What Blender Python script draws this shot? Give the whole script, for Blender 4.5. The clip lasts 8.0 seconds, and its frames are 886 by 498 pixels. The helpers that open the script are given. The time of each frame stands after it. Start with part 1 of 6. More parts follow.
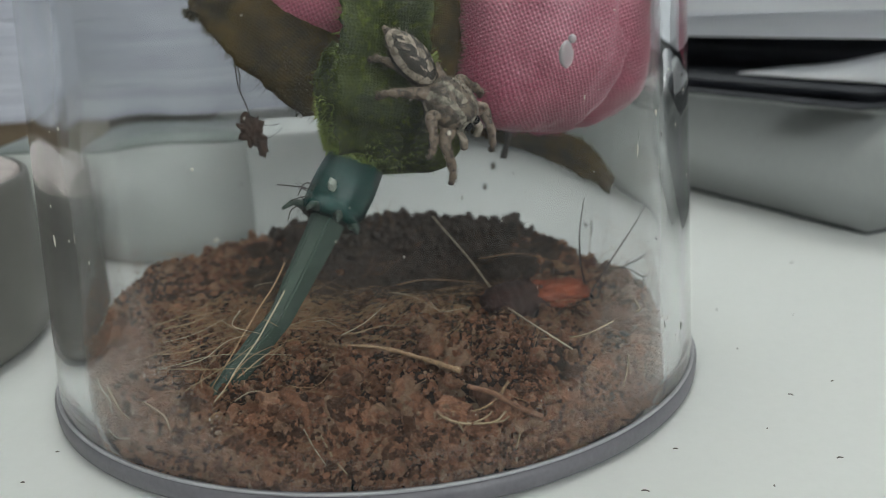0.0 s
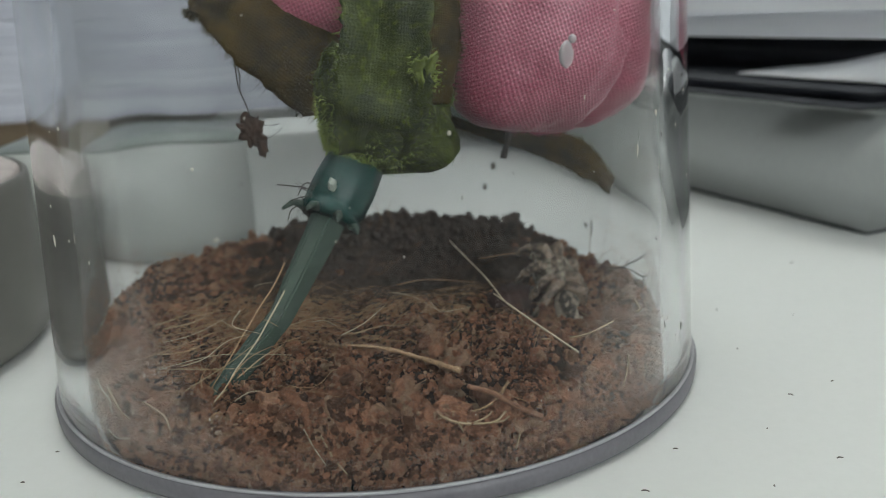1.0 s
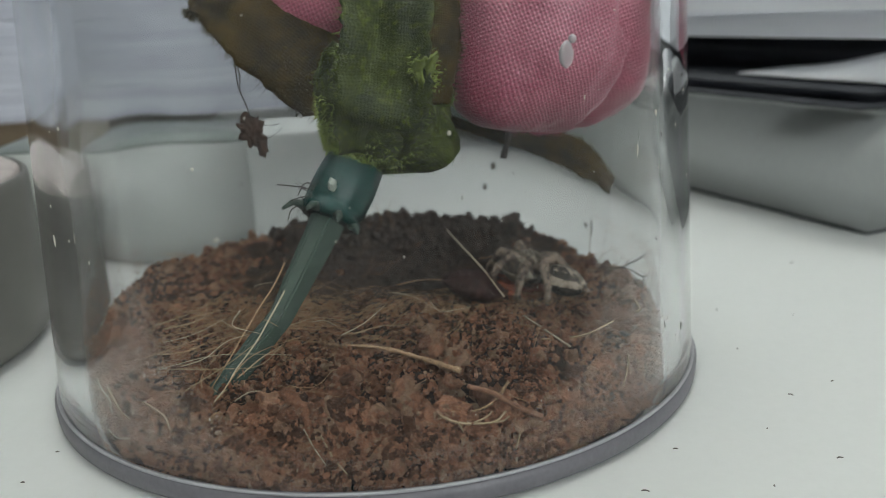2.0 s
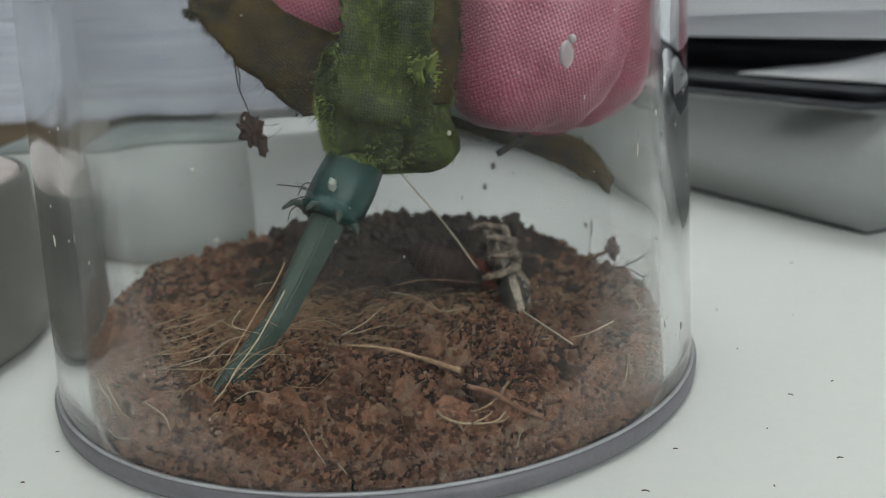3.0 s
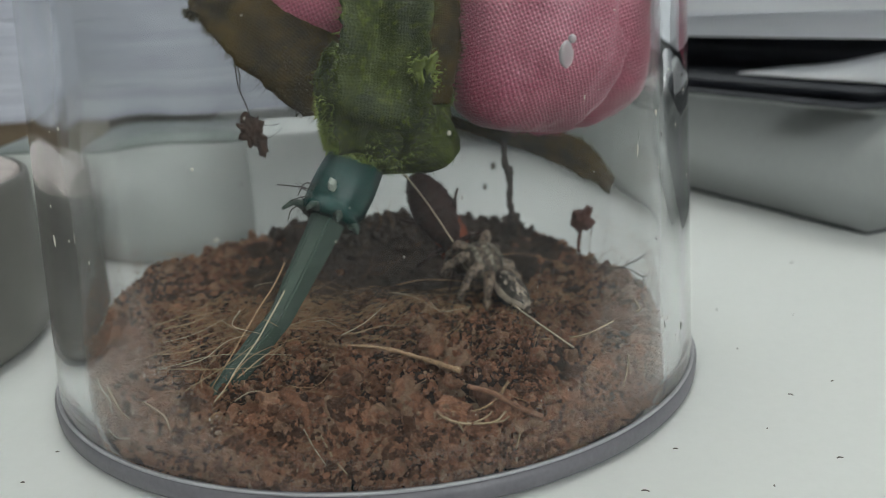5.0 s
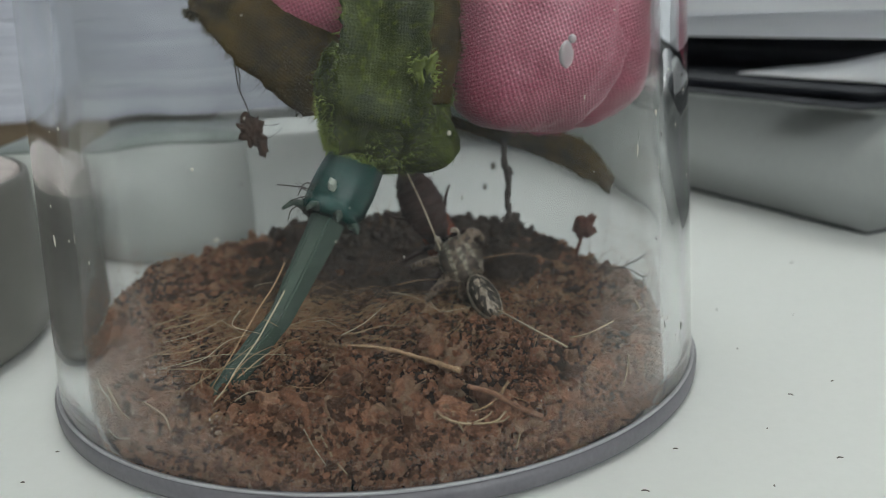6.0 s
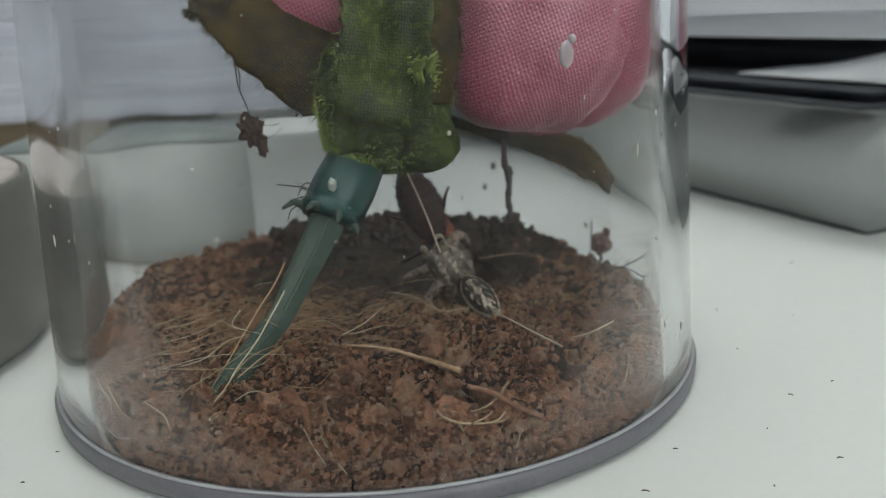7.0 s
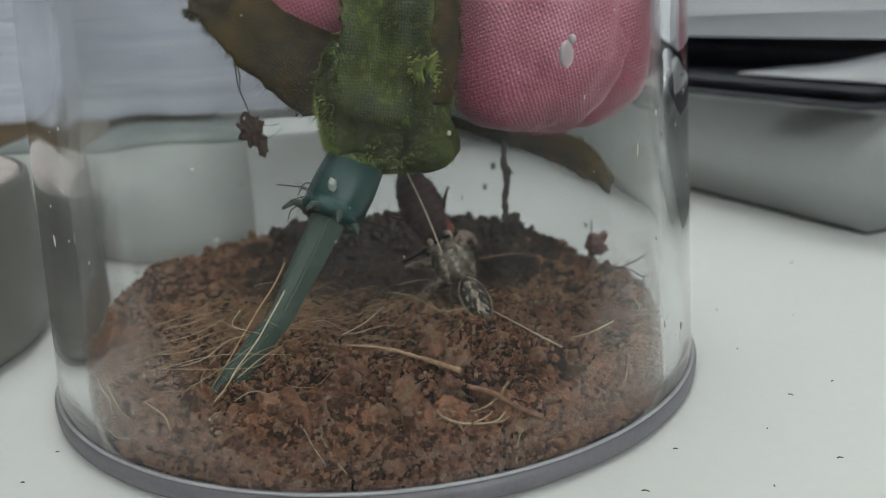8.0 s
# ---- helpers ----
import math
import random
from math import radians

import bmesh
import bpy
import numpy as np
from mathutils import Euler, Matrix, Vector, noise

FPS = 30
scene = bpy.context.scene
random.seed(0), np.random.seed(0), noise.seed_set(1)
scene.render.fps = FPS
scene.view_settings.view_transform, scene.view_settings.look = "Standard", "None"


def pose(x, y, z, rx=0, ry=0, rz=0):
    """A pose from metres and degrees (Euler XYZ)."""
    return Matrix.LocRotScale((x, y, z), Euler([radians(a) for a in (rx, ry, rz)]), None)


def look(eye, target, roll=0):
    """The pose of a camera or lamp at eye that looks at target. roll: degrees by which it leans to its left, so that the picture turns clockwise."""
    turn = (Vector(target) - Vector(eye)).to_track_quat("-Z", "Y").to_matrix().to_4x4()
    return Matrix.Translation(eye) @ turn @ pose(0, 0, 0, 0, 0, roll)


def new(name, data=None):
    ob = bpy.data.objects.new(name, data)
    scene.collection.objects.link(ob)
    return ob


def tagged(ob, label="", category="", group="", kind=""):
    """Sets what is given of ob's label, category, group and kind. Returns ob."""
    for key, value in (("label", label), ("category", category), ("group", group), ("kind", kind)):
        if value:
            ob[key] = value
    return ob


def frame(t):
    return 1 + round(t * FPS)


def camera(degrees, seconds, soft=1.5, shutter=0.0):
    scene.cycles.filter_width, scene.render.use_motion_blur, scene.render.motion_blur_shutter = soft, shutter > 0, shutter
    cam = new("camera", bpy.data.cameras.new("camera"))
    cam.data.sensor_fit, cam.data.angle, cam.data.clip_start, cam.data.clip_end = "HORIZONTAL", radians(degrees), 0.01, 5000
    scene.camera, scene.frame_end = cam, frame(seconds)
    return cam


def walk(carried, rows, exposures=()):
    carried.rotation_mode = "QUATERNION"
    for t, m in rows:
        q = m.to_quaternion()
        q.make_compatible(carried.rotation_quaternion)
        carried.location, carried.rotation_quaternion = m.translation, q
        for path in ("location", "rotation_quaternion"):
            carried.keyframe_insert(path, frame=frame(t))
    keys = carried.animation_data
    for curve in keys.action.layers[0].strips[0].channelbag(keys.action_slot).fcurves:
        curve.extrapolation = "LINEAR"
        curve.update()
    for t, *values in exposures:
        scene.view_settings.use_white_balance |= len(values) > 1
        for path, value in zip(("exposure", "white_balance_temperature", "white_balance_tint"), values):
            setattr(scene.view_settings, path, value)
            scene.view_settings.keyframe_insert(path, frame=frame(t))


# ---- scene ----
cam = camera(55, 8.0, soft=0.95, shutter=0.5)
EYE, AIM = (0.0, -0.1073, 0.0438), (0.00854, -0.00178, 0.01381)
walk(cam, [(0.0, look(EYE, AIM, -2.47)), (8.0, look(EYE, AIM, -2.47))], exposures=[(0.0, -0.36), (8.0, -0.36)])
cam.data.dof.use_dof = True
cam.data.dof.focus_distance = 0.085
cam.data.dof.aperture_fstop = 33.0

# ---- world and lamps ----
world = bpy.data.worlds.new("world")
scene.world = world
world.use_nodes = True
sky = world.node_tree.nodes.new("ShaderNodeTexSky")
sky.sky_type, sky.sun_disc, sky.sun_elevation, sky.sun_rotation = "NISHITA", False, radians(35), radians(100)
world.node_tree.links.new(sky.outputs[0], world.node_tree.nodes["Background"].inputs[0])
world.node_tree.nodes["Background"].inputs[1].default_value = 0.1


def area_lamp(name, m, sx, sy, watts, colour):
    lamp = bpy.data.lights.new(name, "AREA")
    lamp.shape, lamp.size, lamp.size_y, lamp.energy, lamp.color = "RECTANGLE", sx, sy, watts, colour
    ob = new(name, lamp)
    ob.matrix_basis = m
    return ob


# added fill lamp in an unseen window opening, at the front right
area_lamp("unseen_window_fill", look((1.25, -2.52, 1.05), (1.25, 0.0, 0.85)), 1.45, 1.15, 42, (0.92, 0.98, 0.97))


# ---- materials ----
class Mat:
    """A node material with short calls."""

    def __init__(self, name):
        self.m = bpy.data.materials.new(name)
        self.m.use_nodes = True
        self.t = self.m.node_tree
        self.b = self.t.nodes["Principled BSDF"]
        self.out = self.t.nodes["Material Output"]

    def node(self, kind, **inputs):
        n = self.t.nodes.new(kind)
        for k, v in inputs.items():
            self.put(n.inputs[int(k[1:])] if k[0] == "i" and k[1:].isdigit() else n.inputs[k.replace("_", " ")], v)
        return n

    def put(self, socket, v):
        if isinstance(v, bpy.types.NodeSocket):
            self.t.links.new(v, socket)
        else:
            socket.default_value = v

    def coords(self, which="Object"):
        return self.t.nodes.new("ShaderNodeTexCoord").outputs[which]

    def noise(self, scale, detail=4.0, vec=None, rough=0.6):
        n = self.node("ShaderNodeTexNoise", Scale=scale, Detail=detail, Roughness=rough)
        self.put(n.inputs["Vector"], vec if vec is not None else self.coords())
        return n.outputs["Fac"]

    def ramp(self, fac, stops):
        n = self.t.nodes.new("ShaderNodeValToRGB")
        e = n.color_ramp.elements
        while len(e) < len(stops):
            e.new(0.5)
        for el, (p, c) in zip(e, stops):
            el.position, el.color = p, (*c, 1) if len(c) == 3 else c
        self.put(n.inputs[0], fac)
        return n.outputs[0]

    def math(self, op, a, b=0.0):
        n = self.t.nodes.new("ShaderNodeMath")
        n.operation = op
        self.put(n.inputs[0], a)
        self.put(n.inputs[1], b)
        return n.outputs[0]

    def mix(self, fac, a, b, how="MIX"):
        n = self.t.nodes.new("ShaderNodeMix")
        n.data_type, n.blend_type = "RGBA", how
        self.put(n.inputs[0], fac)
        for s, v in ((n.inputs[6], a), (n.inputs[7], b)):
            self.put(s, (*v, 1) if isinstance(v, tuple) and len(v) == 3 else v)
        return n.outputs[2]

    def bump(self, height, strength=0.5, distance=0.0002):
        n = self.node("ShaderNodeBump", Strength=strength, Distance=distance, Height=height)
        self.put(self.b.inputs["Normal"], n.outputs[0])

    def set(self, **kw):
        for k, v in kw.items():
            k = k.replace("_", " ")
            self.put(self.b.inputs[k], (*v, 1) if isinstance(v, tuple) and len(v) == 3 and k != "Normal" else v)
        return self


def plain(name, c1, c2, scale, rough=0.6, bump=0.3, dist=0.0002, fine=6.0, grain=0.25, **kw):
    """Two colours mixed by noise at two scales, with fine relief."""
    m = Mat(name)
    a, b = m.noise(scale), m.noise(scale * fine, 6.0)
    col = m.mix(m.ramp(a, [(0.3, (0, 0, 0)), (0.7, (1, 1, 1))]), c1, c2)
    col = m.mix(grain, col, m.ramp(b, [(0.3, tuple(x * 0.5 for x in c1)), (0.7, tuple(min(1, x * 1.4) for x in c2))]))
    m.set(Base_Color=col, Roughness=rough, **kw)
    m.bump(b, bump, dist)
    return m.m


def soil_material(name, spread, least=0.0, size=1.0):
    m = Mat(name)
    g = m.node("ShaderNodeNewGeometry")
    rnd = g.outputs["Random Per Island"]
    info = m.node("ShaderNodeObjectInfo").outputs["Random"]
    patch = m.ramp(m.noise(210 * size, 3), [(0.3, (0, 0, 0)), (0.7, (1, 1, 1))])
    grain = m.math("FRACT", m.math("ADD", m.math("MULTIPLY", rnd, spread), info))
    pick = m.math("ADD", least, m.math("MULTIPLY", (1.0 - least) * 0.97, m.math("ADD", m.math("MULTIPLY", patch, 0.18), m.math("MULTIPLY", grain, 0.82))))
    base = m.ramp(pick, [(0.0, (0.022, 0.012, 0.008)), (0.20, (0.105, 0.048, 0.026)), (0.40, (0.33, 0.155, 0.094)), (0.60, (0.51, 0.235, 0.136)),
                         (0.80, (0.43, 0.25, 0.16)), (0.91, (0.56, 0.38, 0.26)), (1.0, (0.74, 0.60, 0.46))])
    n1, n2 = m.noise(900 * size, 5), m.noise(4200 * size, 6)
    col = m.mix(m.ramp(n1, [(0.35, (0, 0, 0)), (0.7, (1, 1, 1))]), base, m.mix(0.5, base, (0.05, 0.03, 0.022)))
    col = m.mix(0.28, col, m.ramp(n2, [(0.3, (0.015, 0.009, 0.007)), (0.72, (0.24, 0.13, 0.08))]))
    m.set(Base_Color=col, Roughness=0.85)
    m.b.inputs["Specular IOR Level"].default_value = 0.25
    m.bump(m.math("ADD", n2, m.math("MULTIPLY", m.noise(11000 * size, 4), 0.5)), 1.0, 0.0005)
    return m.m


def fabric_material(name, c1, c2, threads, sheen, gap=0.0, spot=None, gloss=0.62, deep=0.75, patch=140, fleck=(0.55, 0.75), relief=0.9, thin=0.25):
    """Woven cloth: warp and weft from the cloth's own coordinates."""
    m = Mat(name)
    uv = m.node("ShaderNodeSeparateXYZ", Vector=m.coords("UV"))
    wob = m.math("MULTIPLY", m.noise(300, 3, m.coords("UV")), 0.6)
    u = m.math("MULTIPLY", m.math("ADD", uv.outputs[0], m.math("MULTIPLY", wob, 0.0008)), threads * math.tau)
    v = m.math("MULTIPLY", m.math("ADD", uv.outputs[1], m.math("MULTIPLY", wob, 0.0008)), threads * math.tau)
    su, sv = m.math("SINE", u), m.math("SINE", v)
    half = m.math("SINE", m.math("MULTIPLY", m.math("ADD", u, v), 0.5))
    weave = m.math("ADD", m.math("MULTIPLY", m.math("ADD", su, sv), 0.22), m.math("ADD", m.math("MULTIPLY", half, 0.12), 0.5))
    n1, n2 = m.noise(patch, 4), m.noise(1500, 5)
    col = m.mix(m.ramp(n1, [(0.32, (0, 0, 0)), (0.68, (1, 1, 1))]), c1, c2)
    col = m.mix(m.ramp(weave, [(0.1, (deep, deep, deep)), (0.8, (0, 0, 0))]), col, tuple(x * 0.35 for x in c1))
    if spot:
        col = m.mix(m.ramp(n2, [(fleck[0], (0, 0, 0)), (fleck[1], (0.8, 0.8, 0.8))]), col, spot)
    m.set(Base_Color=col, Roughness=gloss)
    m.b.inputs["Specular IOR Level"].default_value = 0.5 if gloss > 0.5 else 1.0
    m.b.inputs["Coat Weight"].default_value = 0.0 if gloss > 0.5 else 0.35
    m.b.inputs["Coat Roughness"].default_value = 0.36
    m.b.inputs["Sheen Weight"].default_value = sheen
    m.b.inputs["Sheen Roughness"].default_value = 0.4
    m.bump(m.math("ADD", m.math("MULTIPLY", weave, relief), m.math("MULTIPLY", n2, 1.25 - relief)), 0.9, 0.00012)
    through_light = m.node("ShaderNodeBsdfTranslucent", Color=col)
    mixer = m.node("ShaderNodeMixShader", i0=thin, i1=m.b.outputs[0], i2=through_light.outputs[0])
    last = mixer.outputs[0]
    if gap:
        hole = m.ramp(weave, [(0.12, (gap, gap, gap)), (0.32, (0, 0, 0))])
        clear = m.node("ShaderNodeBsdfTransparent")
        last = m.node("ShaderNodeMixShader", i0=hole, i1=last, i2=clear.outputs[0]).outputs[0]
    m.put(m.out.inputs[0], last)
    return m.m


def cup_material(name, haze, film_colour):
    """Clear hard plastic, scuffed and dusty."""
    m = Mat(name)
    c = m.coords()
    n1 = m.noise(55, 5, c)
    stretch = m.node("ShaderNodeMapping", Vector=c)
    stretch.inputs["Scale"].default_value = (1, 1, 0.25)
    n2 = m.noise(500, 6, stretch.outputs[0])
    dust = m.math("MULTIPLY", m.ramp(n1, [(0.35, (0.25, 0.25, 0.25)), (0.75, (1, 1, 1))]), m.ramp(n2, [(0.3, (0.35, 0.35, 0.35)), (0.8, (1, 1, 1))]))
    m.set(Base_Color=(0.895, 0.905, 0.91), Roughness=m.math("ADD", 0.011, m.math("MULTIPLY", dust, 0.018)), IOR=1.49)
    m.b.inputs["Transmission Weight"].default_value = 1.0
    m.b.inputs["Specular IOR Level"].default_value = 0.24
    m.bump(m.noise(75, 0, c), 0.45, 0.0007)
    film = m.node("ShaderNodeBsdfDiffuse", Color=film_colour)
    mixer = m.node("ShaderNodeMixShader", i0=m.math("MULTIPLY", dust, haze), i1=m.b.outputs[0], i2=film.outputs[0])
    m.put(m.out.inputs[0], mixer.outputs[0])
    return m.m


def pattern_material(name, c1, c2, scale, cut, rough=0.6):
    m = Mat(name)
    n = m.noise(scale, 5)
    m.set(Base_Color=m.mix(m.ramp(n, [(cut - 0.06, (0, 0, 0)), (cut + 0.06, (1, 1, 1))]), c1, c2), Roughness=rough)
    m.bump(m.noise(scale * 4), 0.5, 0.00008)
    return m.m


def glow(name, colour, strength):
    m = Mat(name)
    m.set(Base_Color=(0.8, 0.8, 0.8), Emission_Color=colour)
    m.b.inputs["Emission Strength"].default_value = strength
    return m.m


def paper_material(name, c1, c2):
    """Sheet edges: fine level lines."""
    m = Mat(name)
    c = m.node("ShaderNodeMapping", Vector=m.coords())
    c.inputs["Scale"].default_value = (4, 4, 1500)
    lines = m.noise(1.0, 4, c.outputs[0])
    blot = m.noise(14, 3)
    col = m.mix(m.ramp(lines, [(0.35, (0, 0, 0)), (0.65, (1, 1, 1))]), c1, c2)
    col = m.mix(m.ramp(blot, [(0.4, (0, 0, 0)), (0.9, (0.3, 0.3, 0.3))]), col, tuple(x * 0.7 for x in c1))
    m.set(Base_Color=col, Roughness=0.8)
    m.bump(lines, 0.5, 0.0003)
    return m.m


SOIL = soil_material("soil", 1.0)
# bed soil coloured dark so the gaps between crumbs look shaded
SOIL_GAP_SHADE = plain("gap_shade_soil", (0.020, 0.012, 0.009), (0.062, 0.033, 0.021), 900, 0.9, 0.9, 0.0006)
# black far soil with some of the rose's shade in its colour
SHADED_HUMUS = plain("shaded_black_humus", (0.018, 0.012, 0.009), (0.072, 0.046, 0.034), 900, 0.9, 0.9, 0.0005)
SOIL_CLOD = soil_material("clod_soil", 0.75, 0.10, 0.0048)
PINK = fabric_material("pink_cloth", (0.50, 0.096, 0.168), (0.655, 0.20, 0.278), 2150, 0.35, gloss=0.36, deep=0.6)
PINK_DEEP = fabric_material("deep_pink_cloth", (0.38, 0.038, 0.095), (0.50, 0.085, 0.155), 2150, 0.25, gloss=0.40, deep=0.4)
PINK_THREAD = plain("pink_thread", (0.38, 0.07, 0.13), (0.52, 0.14, 0.21), 900)
GREEN = fabric_material("green_cloth", (0.012, 0.020, 0.002), (0.070, 0.092, 0.009), 2600, 0.0, 0.0, (0.19, 0.235, 0.032), deep=0.42, patch=260, fleck=(0.52, 0.74), relief=0.5)
OLIVE = fabric_material("olive_cloth", (0.024, 0.013, 0.003), (0.128, 0.078, 0.010), 2600, 0.0, 0.16, (0.19, 0.15, 0.035), deep=0.42, patch=260, relief=0.6, thin=0.45)
WALL_DUST = soil_material("wall_dust", 1.0, 0.25)
DIRT = plain("dried_dirt", (0.10, 0.085, 0.075), (0.20, 0.17, 0.15), 900, 0.8)
PALE_STRAW = plain("pale_straw", (0.36, 0.29, 0.19), (0.52, 0.45, 0.33), 900, 0.55)
FLAP = plain("yellow_green_cloth", (0.075, 0.10, 0.014), (0.20, 0.24, 0.045), 1200, 0.7, 0.6, 0.0002)
FRAY = plain("frayed_green_thread", (0.06, 0.10, 0.016), (0.24, 0.31, 0.06), 800)
FRINGE = plain("frayed_olive_thread", (0.04, 0.035, 0.014), (0.11, 0.095, 0.04), 800)
TUFT = plain("bright_green_thread", (0.15, 0.20, 0.025), (0.38, 0.46, 0.09), 900)
STEM = plain("dark_green_plastic", (0.004, 0.032, 0.028), (0.008, 0.055, 0.047), 350, 0.26, 0.6, 0.00015)
STEM_DULL = plain("scratched_green_plastic", (0.010, 0.027, 0.020), (0.048, 0.074, 0.056), 900, 0.42, 0.6, 0.00015, 5, 0.35)
CUP = cup_material("clear_plastic", 0.023, (0.6, 0.62, 0.63, 1))
CUP_BASE = plain("milky_plastic", (0.135, 0.128, 0.145), (0.175, 0.168, 0.185), 60, 0.42, 0.1, 0.0001, 30, 0.15)
# pale colour that draws the highlight on the ring's top edge
LIP_HIGHLIGHT = plain("pale_highlight_lip", (0.36, 0.355, 0.375), (0.43, 0.425, 0.445), 80, 0.35, 0.1)
TWIG_BARK = plain("twig_bark", (0.17, 0.095, 0.05), (0.40, 0.26, 0.15), 1300, 0.6, 0.8, 0.0002, 4, 0.4)
STRAW = plain("dry_straw", (0.25, 0.17, 0.09), (0.40, 0.30, 0.19), 700, 0.6)
ROOT = plain("coir_fibre", (0.22, 0.12, 0.06), (0.42, 0.27, 0.15), 500, 0.7)
ROOT_BROWN = plain("brown_root", (0.13, 0.06, 0.035), (0.24, 0.12, 0.07), 700, 0.7, 0.6)
DARK_FIBRE = plain("dark_fibre", (0.02, 0.016, 0.014), (0.06, 0.045, 0.038), 700, 0.7)
RED_CRUMB = plain("red_crumb", (0.05, 0.018, 0.012), (0.14, 0.045, 0.028), 800, 0.85, 0.9, 0.0004)
CRUMB = plain("reddish_crumb", (0.040, 0.024, 0.017), (0.11, 0.058, 0.040), 800, 0.85, 0.9, 0.0004)
PALE_BIT = plain("pale_bit", (0.55, 0.5, 0.42), (0.75, 0.71, 0.63), 900, 0.7)
CHIP = plain("whitish_chip", (0.20, 0.24, 0.21), (0.38, 0.41, 0.36), 1800, 0.7)
DESK = plain("white_laminate", (0.715, 0.725, 0.705), (0.765, 0.765, 0.745), 16, 0.45, 0.02, 0.0001, 60, 0.03)
BOXGREY = plain("grey_plastic", (0.45, 0.462, 0.445), (0.50, 0.512, 0.495), 12, 0.4, 0.05, 0.0002, 50, 0.06)
BOXSIDE = plain("smooth_grey_enamel", (0.31, 0.325, 0.318), (0.35, 0.365, 0.358), 12, 0.38, 0.05, 0.0002, 50, 0.06)
BOXDARK = plain("dark_grey_plastic", (0.20, 0.225, 0.215), (0.23, 0.255, 0.245), 12, 0.45, 0.05, 0.0002, 50, 0.06)
BLACK = plain("black_card", (0.014, 0.016, 0.023), (0.034, 0.037, 0.048), 30, 0.5)
PAPER = paper_material("paper_edges", (0.82, 0.84, 0.91), (0.92, 0.935, 0.97))
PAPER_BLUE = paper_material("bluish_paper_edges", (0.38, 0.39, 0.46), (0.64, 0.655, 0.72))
BLOCK = plain("pale_grey_card", (0.61, 0.62, 0.605), (0.67, 0.68, 0.665), 20, 0.75, 0.05)
SHEET = plain("white_sheet", (0.82, 0.83, 0.86), (0.87, 0.88, 0.9), 20, 0.75, 0.05)
WOOD = plain("brown_board", (0.095, 0.068, 0.042), (0.155, 0.112, 0.07), 40, 0.6)
POT = plain("grey_ceramic", (0.135, 0.13, 0.115), (0.165, 0.16, 0.145), 30, 0.45, 0.05, grain=0.06)
POT_LID = plain("pale_pink_wax", (0.44, 0.385, 0.36), (0.50, 0.44, 0.415), 40, 0.5, 0.05)
WALLPAINT = plain("wall_paint", (0.42, 0.42, 0.41), (0.47, 0.47, 0.46), 2, 0.8, 0.1, 0.001, 80)
CARPET = plain("grey_carpet", (0.05, 0.05, 0.055), (0.08, 0.08, 0.085), 12, 0.95, 0.6, 0.003, 40)
LAMPGLOW = glow("lamp_diffuser", (0.94, 1.0, 0.96, 1), 9.7)
METAL = plain("white_metal", (0.7, 0.7, 0.7), (0.76, 0.76, 0.76), 10, 0.4)
SPIDER_DARK = pattern_material("dark_spider_skin", (0.022, 0.017, 0.012), (0.10, 0.08, 0.062), 1500, 0.6)
SPIDER_FRONT = pattern_material("brown_spider_skin", (0.036, 0.026, 0.018), (0.165, 0.122, 0.088), 1200, 0.52)
SPIDER_BAND = pattern_material("greyish_spider_hair", (0.10, 0.088, 0.066), (0.30, 0.265, 0.21), 1600, 0.5)
SPIDER_PALE = pattern_material("pale_spider_hair", (0.17, 0.138, 0.105), (0.42, 0.35, 0.28), 1400, 0.48)
SPIDER_LEG = pattern_material("banded_spider_leg", (0.048, 0.034, 0.025), (0.215, 0.160, 0.120), 900, 0.51)
EYE = Mat("glossy_eye").set(Base_Color=(0.004, 0.004, 0.005), Roughness=0.05).m
PREY_RED = plain("red_brown_chitin", (0.045, 0.013, 0.008), (0.29, 0.062, 0.020), 420, 0.6, 0.6, 0.0002, 5, 0.4)
PREY = plain("dark_red_chitin", (0.011, 0.005, 0.004), (0.048, 0.015, 0.010), 700, 0.6, 0.7, 0.0003)
PREY_DARK = plain("dark_brown_chitin", (0.02, 0.010, 0.008), (0.05, 0.022, 0.016), 500, 0.3, 0.3, 0.0001)
WATER = Mat("water").set(Base_Color=(0.86, 0.82, 0.83), Roughness=0.12, IOR=1.28)
WATER.b.inputs["Transmission Weight"].default_value = 0.6
WATER = WATER.m


# ---- shape helpers ----
def part(name, bm, material, parent=None, label="", smooth=True):
    """Links a bmesh as one mesh object under a thing or a part."""
    me = bpy.data.meshes.new(name)
    bmesh.ops.recalc_face_normals(bm, faces=bm.faces)
    bm.to_mesh(me)
    bm.free()
    for p in me.polygons:
        p.use_smooth = smooth
    for m in material if isinstance(material, (list, tuple)) else (material,):
        me.materials.append(m)
    ob = new(name, me)
    if parent is not None:
        ob.parent = parent
    return tagged(ob, label)


def thing(name, label, category, at=(0, 0, 0), group="", kind=""):
    ob = new(name)
    ob.empty_display_size = 0.002
    ob.location = at
    return tagged(ob, label, category, group, kind)


